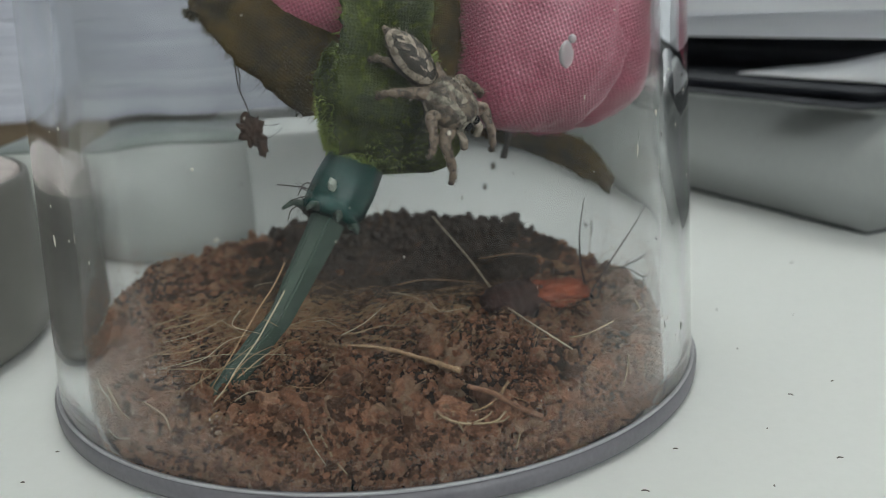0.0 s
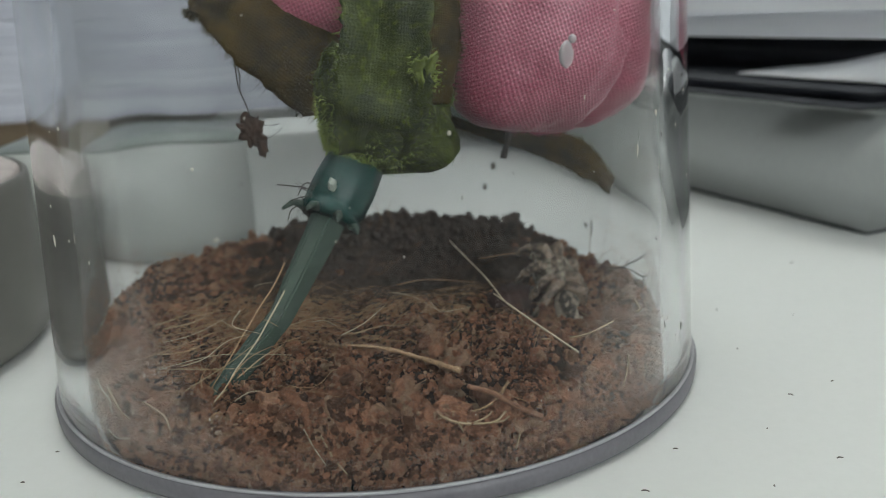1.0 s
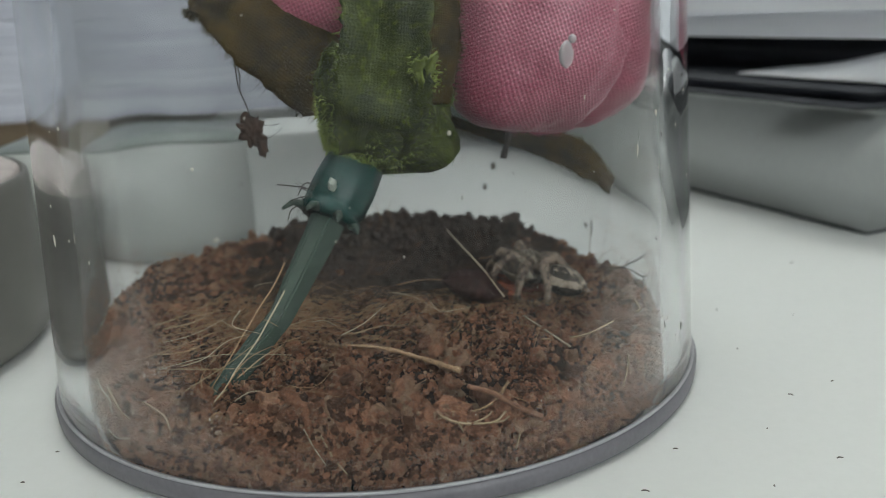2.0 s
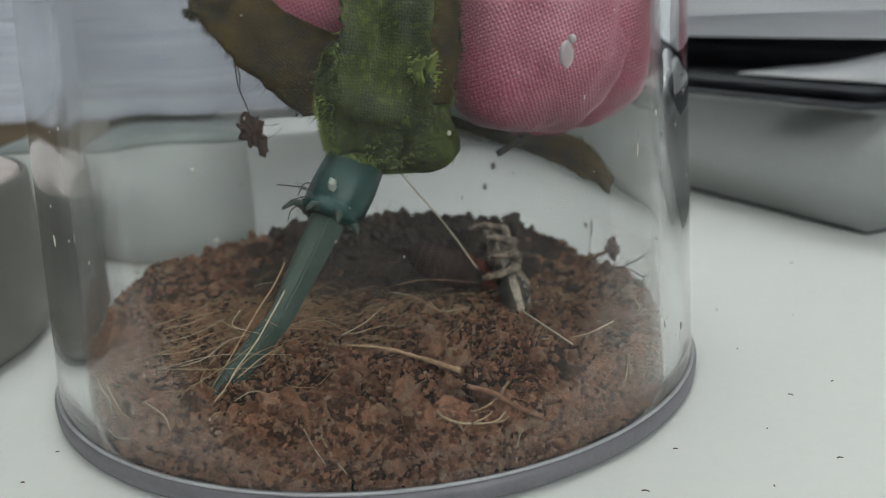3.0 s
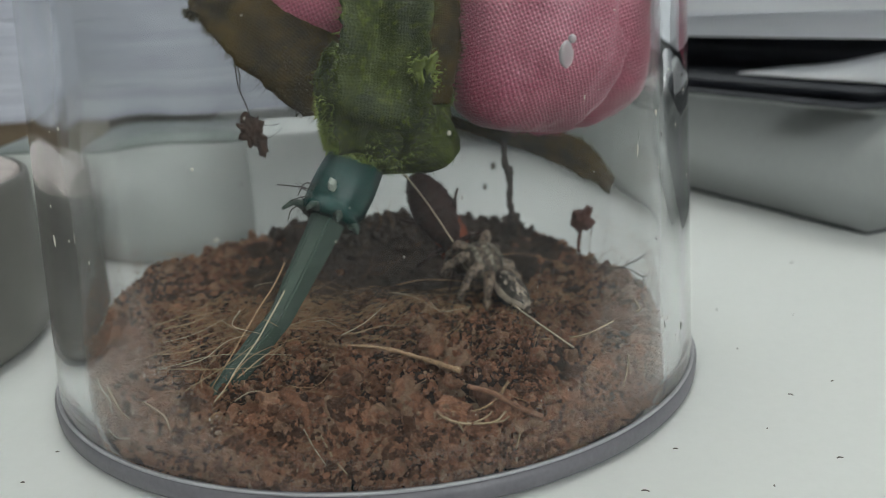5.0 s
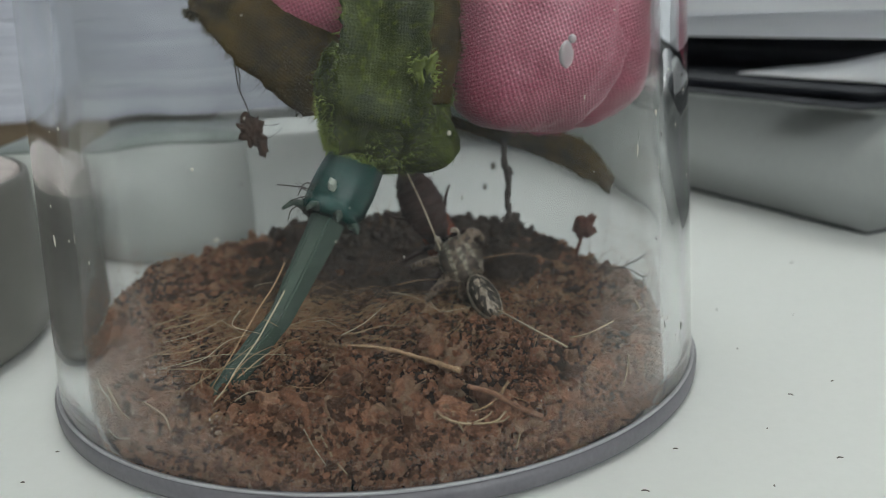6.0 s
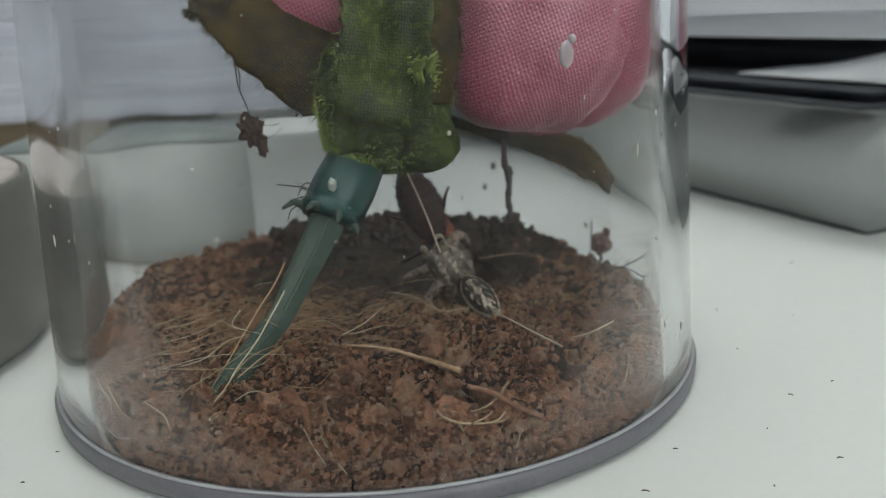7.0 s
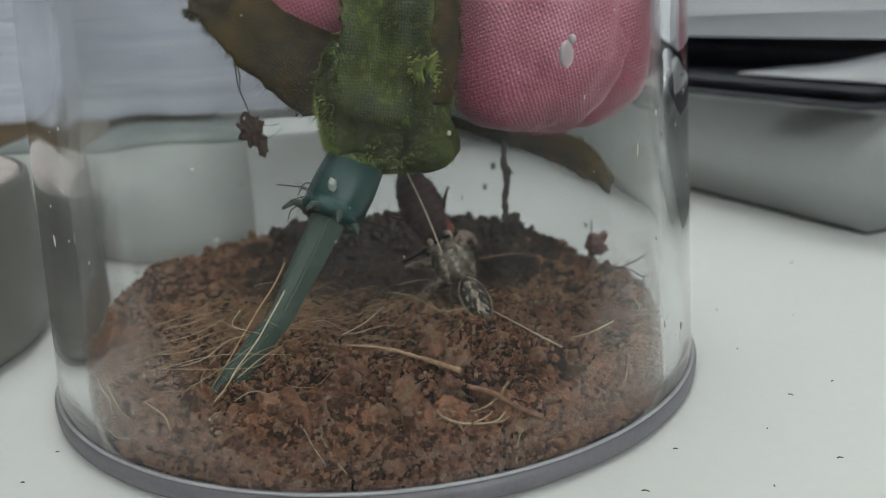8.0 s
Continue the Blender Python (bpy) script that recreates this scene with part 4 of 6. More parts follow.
    petal((-0.0005, 0.0040, 0.0500), (0.0120, 0.0105, 0.0120), -170, 40, -80, 70, "pink petal behind the calyx", PINK, 0.04, 9)
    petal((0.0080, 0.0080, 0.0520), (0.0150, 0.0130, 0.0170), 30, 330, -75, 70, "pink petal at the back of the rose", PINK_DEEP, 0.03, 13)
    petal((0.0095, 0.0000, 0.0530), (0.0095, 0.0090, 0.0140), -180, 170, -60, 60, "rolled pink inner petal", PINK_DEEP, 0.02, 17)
    return t


rose()


# ---- bits on the cup and hanging in it ----
def on_cup(name, a, z, size, mat, label, seed, inside=False):
    """A small speck stuck on the cup's wall at an angle (degrees from the front)."""
    r = inner_r(z) - 0.00005 if inside else cup_r(z) + 0.00002
    bm = bmesh.new()
    lump(bm, (0, 0, 0), (size[0], size[1], size[2]), seed, 3 if mat is WATER else 2, 0.1 if mat is WATER else 0.35)
    ob = part(name, bm, mat, CUP_OB, label)
    ob.location = (r * math.sin(radians(a)), -r * math.cos(radians(a)), z)
    ob.rotation_euler = (0, 0, radians(a))
    return ob


on_cup("water_drop", 26.8, 0.0395, (0.0008, 0.0003, 0.00115), WATER, "clear water drop", 2)
on_cup("water_drop", 27.9, 0.0408, (0.0004, 0.0003, 0.0004), WATER, "clear water drop", 3)
for k, (a, z, w, h) in enumerate(((46.2, 0.0332, 0.00018, 0.00032), (-54.6, 0.0231, 0.0002, 0.0006), (-22.7, 0.0317, 0.00014, 0.00014),
                                  (40.7, 0.0301, 0.0001, 0.0006), (9.8, 0.0339, 0.0002, 0.0002), (46.8, 0.0278, 0.0001, 0.0001), (-10.6, 0.0331, 0.0001, 0.0001),
                                  (-48.0, 0.0345, 0.0001, 0.0002), (36.0, 0.043, 0.0002, 0.00006))):
    on_cup("dust_speck", a, z, (w, 0.00008, h), PALE_BIT, "white dust speck", k + 5)
for k, (a, z, w, h) in enumerate(((54.2, 0.0237, 0.00012, 0.00014), (45.6, 0.0207, 0.00007, 0.00014), (56.5, 0.0176, 0.00010, 0.00007), (55.6, 0.0092, 0.00012, 0.00048), (43.1, 0.0208, 0.00006, 0.00006), (48.0, 0.031, 0.0001, 0.0003))):
    on_cup("dirt_speck", a, z, (w, 0.00008, h), DARK_FIBRE, "dark dirt speck", k + 5)
for k, (a, z, w, h) in enumerate(((145.9, 0.0186, 0.0007, 0.0010), (148.6, 0.0150, 0.0005, 0.0010), (-143.7, 0.0180, 0.0006, 0.00045), (-168.4, 0.022, 0.0004, 0.0005),
                                  (116.0, 0.0112, 0.0004, 0.0010), (140.0, 0.0176, 0.0004, 0.0003))):
    on_cup("dirt_speck", a, z, (w * 0.65, 0.0001, h * 0.65), DIRT, "grey-brown dirt speck", k + 15, True)


def wall_dust():
    """Fine soil dust clinging to the inside of the cup, thicker towards the foot."""
    rng = random.Random(41)
    ball = np.array([(1, 0, 0), (-1, 0, 0), (0, 1, 0), (0, -1, 0), (0, 0, 1), (0, 0, -1)], float)
    sides = np.array([(0, 2, 4), (2, 1, 4), (1, 3, 4), (3, 0, 4), (2, 0, 5), (1, 2, 5), (3, 1, 5), (0, 3, 5)])
    grains = []
    while len(grains) < 9000:
        a, z = rng.uniform(-math.pi * 1.12, math.pi * 0.12), 0.0009 + rng.random() ** 1.5 * 0.0125
        side = 0.35 + 0.9 * max(0, -math.cos(a)) ** 3 + 0.5 * max(0, math.cos(a)) ** 3
        if noise.noise(Vector((math.cos(a) * 7, math.sin(a) * 7, z * 260))) * 0.6 + 0.35 < rng.random() / side:
            continue
        q = 0.00003 + rng.expovariate(1 / 0.00003)
        r = inner_r(max(z, 0.0030)) - 0.00004 - max(0, 0.0016 - z) * 0.5
        grains.append(((r * math.cos(a), r * math.sin(a), z), np.array([min(q, 0.00016) * rng.uniform(0.7, 1.5) for _ in range(3)]),
                       (rng.uniform(0, 6.3), rng.uniform(0, 6.3), 0)))
    tagged(scatter_mesh("soil_dust", grains, [(ball, sides)], WALL_DUST, CUP_OB), "grey-brown soil dust clinging to the plastic")


wall_dust()
dust = random.Random(77)
for k in range(60):
    q = dust.uniform(0.00003, 0.00008)
    on_cup("dust_speck", dust.uniform(-62, 62), dust.uniform(0.006, 0.046), (q, 0.00004, q * dust.uniform(0.7, 3.0)), PALE_BIT if k % 3 else DARK_FIBRE, "", k + 30)


def hanging_crumb():
    t = thing("hanging_crumb", "brown soil crumb hanging on a silk thread", "soil crumb", (-0.0137, -0.005, 0.0307))
    bm = bmesh.new()
    lump(bm, (0, 0, 0), (0.0012, 0.0011, 0.0015), 3, 4, 0.95, 2.6)
    lump(bm, (-0.0006, 0, 0.0010), (0.0006, 0.0005, 0.0008), 13, 3, 0.8)
    lump(bm, (0.0011, 0, -0.0019), (0.0006, 0.0005, 0.0010), 7, 3, 0.8)
    part("crumb", bm, CRUMB, t)
    bm = bmesh.new()
    tube(bm, smooth_path([(-0.0011, 0, 0.0112), (-0.0012, 0, 0.0072), (-0.0010, 0, 0.0050), (-0.0003, 0, 0.0028), (0, 0, 0.0010)], 6), 0.00009, 5)
    tube(bm, [(-0.0011, 0, 0.0085), (-0.0008, 0, 0.0066), (-0.0009, 0, 0.0052)], [0.00008, 0.00010, 0.00005], 5)
    part("thread", bm, DARK_FIBRE, t, "thin dark thread")
    bm = bmesh.new()
    for q in ([(0.0008, 0, 0.0008), (0.0022, 0, 0.0006), (0.0032, 0, 0.0007)], [(0.0014, 0, -0.0012), (0.0028, 0.0002, -0.0004), (0.0036, 0, 0.0002)]):
        tube(bm, smooth_path(q, 5), 0.00004, 4)
    part("wisp", bm, DARK_FIBRE, t)
    return t


hanging_crumb()
STRAWS = (((-0.0095, -0.0205, 0.0190), (-0.0106, -0.0222, 0.0172), (-0.0119, -0.0245, 0.0157), (-0.0136, -0.0269, 0.0133), (-0.0147, -0.0287, 0.0117), (-0.0165, -0.0305, 0.0092)),
          ((-0.0094, -0.0236, 0.0170), (-0.0109, -0.0255, 0.0148), (-0.0121, -0.0279, 0.0132), (-0.0138, -0.0296, 0.0113), (-0.0146, -0.0304, 0.0101), (-0.0160, -0.0312, 0.0086)),
          ((-0.0259, -0.0247, 0.0106), (-0.0205, -0.0223, 0.0113), (-0.0169, -0.0189, 0.0115), (-0.0128, -0.0182, 0.0113), (-0.0046, -0.0185, 0.0109)),
          ((-0.0256, -0.0127, 0.0103), (-0.0213, -0.0114, 0.0113), (-0.0175, -0.0062, 0.0123)),
          ((-0.0215, -0.0259, 0.0105), (-0.0159, -0.0259, 0.0115), (-0.0090, -0.0264, 0.0111)),
          ((-0.0145, -0.0325, 0.0106), (-0.0124, -0.0289, 0.0123), (-0.0082, -0.0234, 0.0119)),
          ((-0.0179, -0.0315, 0.0105), (-0.0140, -0.0282, 0.0119), (-0.0114, -0.0220, 0.0123)),
          ((0.0014, -0.0028, 0.0092), (0.0041, -0.0064, 0.0096), (0.0061, -0.0120, 0.0100)),
          ((0.0075, -0.0321, 0.0092), (0.0111, -0.0345, 0.0088), (0.0126, -0.0348, 0.0082)),
          ((0.0220, -0.0182, 0.0104), (0.0237, -0.0230, 0.0102)),
          ((0.0061, -0.0079, 0.0094), (0.0069, -0.0142, 0.0102), (0.0105, -0.0125, 0.0098)),
          ((-0.0214, -0.0256, 0.0119), (-0.0187, -0.0259, 0.0122), (-0.0166, -0.0226, 0.0122)),
          ((-0.0204, -0.0299, 0.0122), (-0.0150, -0.0304, 0.0119), (-0.0116, -0.0298, 0.0117), (-0.0101, -0.0248, 0.0116)),
          ((-0.0188, -0.0283, 0.0116), (-0.0170, -0.0266, 0.0116), (-0.0157, -0.0236, 0.0119), (-0.0136, -0.0223, 0.0121)),
          ((-0.0202, -0.0111, 0.0119), (-0.0172, -0.0120, 0.0123), (-0.0147, -0.0135, 0.0122)),
          ((-0.0227, -0.0192, 0.0122), (-0.0196, -0.0160, 0.0119), (-0.0200, -0.0104, 0.0117)),
          ((-0.0155, -0.0042, 0.0116), (-0.0134, -0.0042, 0.0119), (-0.0118, -0.0046, 0.0116)),
          ((-0.0126, -0.0230, 0.0119), (-0.0096, -0.0218, 0.0122), (-0.0058, -0.0230, 0.0122)),
          ((-0.0096, -0.0209, 0.0122), (-0.0071, -0.0181, 0.0119), (-0.0040, -0.0186, 0.0116)),
          ((-0.0042, -0.0232, 0.0116), (-0.0018, -0.0199, 0.0116), (0.0005, -0.0155, 0.0119)),
          ((-0.0032, -0.0261, 0.0119), (-0.0014, -0.0257, 0.0123), (0.0000, -0.0258, 0.0122)),
          ((-0.0031, -0.0247, 0.0122), (-0.0002, -0.0232, 0.0123), (0.0024, -0.0223, 0.0119)),
          ((-0.0133, -0.0365, 0.0110), (-0.0119, -0.0349, 0.0113), (-0.0110, -0.0340, 0.0110)),
          ((-0.0162, -0.0360, 0.0089), (-0.0152, -0.0358, 0.0096), (-0.0146, -0.0361, 0.0097)),
          ((-0.0088, -0.0142, 0.0121), (-0.0074, -0.0129, 0.0123), (-0.0064, -0.0120, 0.0119)),
          ((-0.0076, -0.0186, 0.0116), (-0.0061, -0.0191, 0.0119), (-0.0048, -0.0202, 0.0116)),
          ((-0.0163, -0.0353, 0.0119), (-0.0161, -0.0314, 0.0122), (-0.0156, -0.0266, 0.0122)),
          ((-0.0130, -0.0333, 0.0121), (-0.0113, -0.0292, 0.0123), (-0.0101, -0.0258, 0.0119)),
          ((-0.0222, -0.0216, 0.0116), (-0.0196, -0.0198, 0.0116), (-0.0171, -0.0165, 0.0119)),
          ((-0.0216, -0.0158, 0.0119), (-0.0174, -0.0144, 0.0122), (-0.0138, -0.0179, 0.0122)),
          ((-0.0173, -0.0172, 0.0121), (-0.0139, -0.0223, 0.0119), (-0.0120, -0.0237, 0.0116)),
          ((-0.0132, -0.0277, 0.0166), (-0.0140, -0.0276, 0.0151), (-0.0117, -0.0274, 0.0140)),
          ((-0.0122, -0.0281, 0.0159), (-0.0109, -0.0281, 0.0156), (-0.0098, -0.0280, 0.0148)),
          ((-0.0139, -0.0355, 0.0118), (-0.0146, -0.0354, 0.0112), (-0.0155, -0.0354, 0.0102)))
for k, pts in enumerate(STRAWS):
    big = k in (0, 1)
    strand("straw", pts, 0.00010 if big else 0.00004 + 0.00001 * (k % 4), 0.00005 if big else 0.00003, (STRAW, PALE_STRAW, ROOT)[k % 3] if k > 1 else (ROOT, PALE_STRAW)[k],
           "long pale straw leaning on the stem" if big else "thin pale dry straw on the soil", "straw", "loose straws")
# fibres pressed against the wall
for k, pts in enumerate((((-0.0274, -0.0262, 0.0088), (-0.0262, -0.0276, 0.0070), (-0.0250, -0.0288, 0.0062)), ((-0.0232, -0.0300, 0.0085), (-0.0212, -0.0315, 0.0076), (-0.0206, -0.0320, 0.0062)),
                         ((0.0245, -0.0290, 0.0092), (0.0246, -0.0290, 0.0080), (0.0240, -0.0295, 0.0060)), ((-0.0062, -0.0372, 0.0070), (-0.0052, -0.0375, 0.0048), (-0.0040, -0.0376, 0.0030)),
                         ((0.0125, -0.0358, 0.0050), (0.0120, -0.0360, 0.0034)), ((-0.0070, -0.0371, 0.0042), (-0.0072, -0.0371, 0.0032)))):
    strand("fibre", [(x * 0.962, y * 0.962, z) for x, y, z in pts], 0.00009, 0.00007, STRAW, "short pale fibre pressed against the plastic", "fibre", "short fibres")


for pts, r in ((((0.033, 0.012, 0.005), (0.0364 - 0.002, 0.012, 0.0073), (0.0352, 0.0085, 0.0095)), 0.00007), (((0.0352, 0.004, 0.0061), (0.0353, 0.004, 0.0077), (0.0358, 0.0030, 0.0093)), 0.0001),
               (((0.0228, 0.020, 0.0075), (0.0228, 0.020, 0.0092), (0.0226, 0.020, 0.0108)), 0.00005), (((0.0321, 0.012, 0.0058), (0.0322, 0.012, 0.0090), (0.0323, 0.012, 0.0122)), 0.00006),
               (((0.0130, -0.002, 0.0125), (0.0185, -0.002, 0.0128), (0.0240, -0.002, 0.0110), (0.0262, -0.002, 0.0098)), 0.00006), (((0.0024, 0.002, 0.0163), (0.0018, 0.002, 0.0183), (0.0023, 0.002, 0.0201)), 0.00005),
               (((0.0002, 0.002, 0.0160), (0.0008, 0.002, 0.0174), (0.0002, 0.002, 0.0196)), 0.00005), (((0.0022, -0.004, 0.0105), (0.0062, -0.004, 0.0109), (0.0125, -0.004, 0.0100)), 0.00008)):
    strand("fine_root", pts, r, r * 0.5, ROOT, "hair-fine brown root standing out of the soil", "root", "fine roots", 5)


for pts in (((0.0331, 0.0097, 0.0060), (0.0343, 0.0033, 0.0081), (0.0344, -0.0022, 0.0106), (0.0359, -0.0040, 0.0123)), ((0.0343, 0.0037, 0.0080), (0.0345, -0.0002, 0.0089), (0.0354, -0.0040, 0.0090), (0.0369, -0.0040, 0.0096)), ((0.0354, -0.0040, 0.0090), (0.0353, -0.0040, 0.0085), (0.0352, -0.0040, 0.0079)), ((0.0345, -0.0010, 0.0080), (0.0345, -0.0018, 0.0074), (0.0344, -0.0028, 0.0065)), ((0.0324, 0.0118, 0.0132), (0.0325, 0.0116, 0.0121), (0.0324, 0.0118, 0.0105))):
    strand("fine_root", pts, 0.00010, 0.00007, DARK_FIBRE, "thin grey-brown root standing out of the soil", "root", "fine roots", 5)
# roots pressed against the wall
for k, pts in enumerate((((0.0046, -0.0360, 0.0082), (0.0063, -0.0357, 0.0072), (0.0093, -0.0351, 0.0067), (0.0106, -0.0347, 0.0075)), ((0.0075, -0.0355, 0.0070), (0.0086, -0.0353, 0.0073), (0.0093, -0.0351, 0.0078)), ((0.0061, -0.0358, 0.0073), (0.0064, -0.0357, 0.0068), (0.0066, -0.0357, 0.0063)), ((0.0093, -0.0351, 0.0067), (0.0103, -0.0348, 0.0066), (0.0109, -0.0346, 0.0069)))):
    strand("root", [(x * 1.007, y * 1.007, z) for x, y, z in pts], 0.00014 if k == 0 else 0.00009, 0.00009 if k == 0 else 0.00006, STRAW, "forked pale root pressed against the plastic", "root", "pale roots")
strand("root", ((0.00725, -0.03565, 0.0106), (0.00947, -0.03515, 0.0095), (0.01148, -0.03445, 0.0078), (0.0142, -0.03345, 0.0059)), 0.00024, 0.00030, ROOT_BROWN, "thick red-brown root pressed against the plastic", "root", "pale roots")
for pts in (((-0.0279, -0.0232, 0.0089), (-0.0274, -0.0239, 0.0080), (-0.0266, -0.0247, 0.0071), (-0.0266, -0.0247, 0.0057)),
            ((-0.0276, -0.0236, 0.0033), (-0.0265, -0.0248, 0.0029), (-0.0247, -0.0266, 0.0036)),
            ((-0.0074, -0.0355, 0.0076), (-0.0067, -0.0357, 0.0059), (-0.0057, -0.0359, 0.0040)),
            ((-0.0084, -0.0353, 0.0047), (-0.0083, -0.0353, 0.0036), (-0.0086, -0.0353, 0.0027)),
            ((0.0250, -0.0263, 0.0077), (0.0264, -0.0250, 0.0063), (0.0262, -0.0251, 0.0050)),
            ((0.0045, -0.0360, 0.0008), (0.0066, -0.0357, 0.0010), (0.0089, -0.0352, 0.0008)),
            ((0.0166, -0.0323, -0.0003), (0.0170, -0.0321, 0.0009), (0.0174, -0.0319, 0.0021)),
            ((0.0116, -0.0344, 0.0035), (0.0117, -0.0344, 0.0024), (0.0114, -0.0345, 0.0014))):
    strand("fine_root", pts, 0.00006, 0.00004, PALE_STRAW, "hair-fine pale root pressed against the plastic", "root", "fine roots", 5)


def loose_bit(x, y, z, size, mat, name, label, category, seed, group=""):
    bm = bmesh.new()
    lump(bm, (0, 0, 0), size, seed, 2, 0.5)
    ob = tagged(part(name, bm, mat), label, category, group)
    ob.location = (x, y, z)
    ob.rotation_euler = (0, 0, seed * 1.1)
    return ob


loose_bit(-0.0262, 0.0262, 0.0100, (0.0006, 0.0004, 0.0004), PALE_BIT, "pale_flake", "small white flake on the soil", "flake", 1)
loose_bit(-0.0118, -0.0168, 0.0104, (0.0012, 0.0007, 0.0004), PALE_BIT, "pale_flake", "small whitish flake among the straws", "flake", 2)
for k, (x, y, a, L) in enumerate(((0.0456, -0.0229, -0.6, 0.0009), (0.0287, -0.0325, 0.0, 0.0007), (0.0436, -0.0368, 0.1, 0.0010), (0.0519, -0.0204, 0.3, 0.0005), (0.0352, -0.0405, 1.4, 0.0005),
                                  (0.0233, -0.0395, -0.2, 0.0011), (0.0454, -0.0092, 0.4, 0.0004), (0.0695, 0.0244, 0.2, 0.0010), (-0.0352, -0.0224, 0.2, 0.0006), (-0.0366, -0.0283, 0, 0.0006),
                                  (0.0395, -0.0300, 0.9, 0.0002), (0.0560, -0.0300, 0.9, 0.0002), (0.0485, 0.0050, 0.4, 0.0003), (0.0580, 0.0010, 0.4, 0.0002))):
    bm = bmesh.new()
    L *= 0.36
    pts = smooth_path([(-L, 0, 0.00005), (0, L * 0.25, 0.00007), (L, -L * 0.2, 0.00005)], 4)
    tube(bm, pts, [0.00003, 0.00005, 0.00007, 0.00007, 0.00007, 0.00006, 0.00006, 0.00005, 0.00002], 6)
    ob = tagged(part("debris", bm, DIRT), "tiny grey crumb of debris on the white desk", "debris", "desk debris")
    ob.location, ob.rotation_euler = (x, y, 0), (0, 0, a)


# ---- things that the fight stirs up ----
def split_straw():
    """A straw bent over the spider's back: two halves."""
    t = thing("bent_straw", "long pale bent straw under the spider", "straw")
    halves = []
    for name, L in (("far_half", 0.0185), ("near_half", 0.0136)):
        bm = bmesh.new()
        pts = smooth_path([(0, 0, 0), (0.0002, L * 0.35, 0.0002), (0.0001, L * 0.7, 0.0001), (0, L, 0)], 6)
        tube(bm, pts, 0.00010, 7)
        halves.append(part(name, bm, PALE_STRAW, t))
    return halves


def dark_twig():
    bm = bmesh.new()
    pts = smooth_path([(0, -0.0012, 0), (0.0002, 0.0018, 0.0001), (-0.0002, 0.0044, 0), (0.0002, 0.0068, 0.0001), (0.0001, 0.0086, 0), (0.0008, 0.0096, 0)], 6)
    n = len(pts)
    tube(bm, pts, [0.00042 + 0.00008 * math.sin(i * 1.3) + 0.00005 * math.sin(i * 2.9) - 0.00018 * (i > n - 4) for i in range(n)], 8)
    lump(bm, (-0.0003, 0.0030, 0.0002), (0.0005, 0.0006, 0.0004), 3, 2, 0.6)
    return tagged(part("dangling_twig", bm, DARK_FIBRE), "dark knotted root fibre dangling below the rose", "root fibre")


def swinging_crumb():
    t = thing("loose_crumb", "red-brown soil crumb stuck to a fine fibre", "soil crumb")
    bm = bmesh.new()
    lump(bm, (0, 0, 0), (0.0015, 0.0012, 0.0016), 12, 3, 0.75, 2.0)
    lump(bm, (0.0010, 0, 0.0013), (0.0007, 0.0005, 0.0008), 15, 2, 0.6)
    part("crumb", bm, RED_CRUMB, t)
    bm = bmesh.new()
    tube(bm, smooth_path([(-0.0002, 0, -0.0006), (-0.0006, 0.0003, -0.0024), (-0.0009, 0, -0.0040), (-0.0007, 0, -0.0062)], 5), [0.00055, 0.00042, 0.00034, 0.00036, 0.00030, 0.00026, 0.00030, 0.00024, 0.00026, 0.00022, 0.00020, 0.00022, 0.00018, 0.00016, 0.00014, 0.00012], 6)
    for v in bm.verts:
        v.co += Vector((noise.noise(v.co * 1500), noise.noise(v.co * 1500 + Vector((3, 0, 0))), 0)) * 0.00022
    part("root", bm, RED_CRUMB, t, "ragged brown root")
    return t


STRAW_HALVES = split_straw()
TWIG = dark_twig()
FLYING_CRUMB = swinging_crumb()

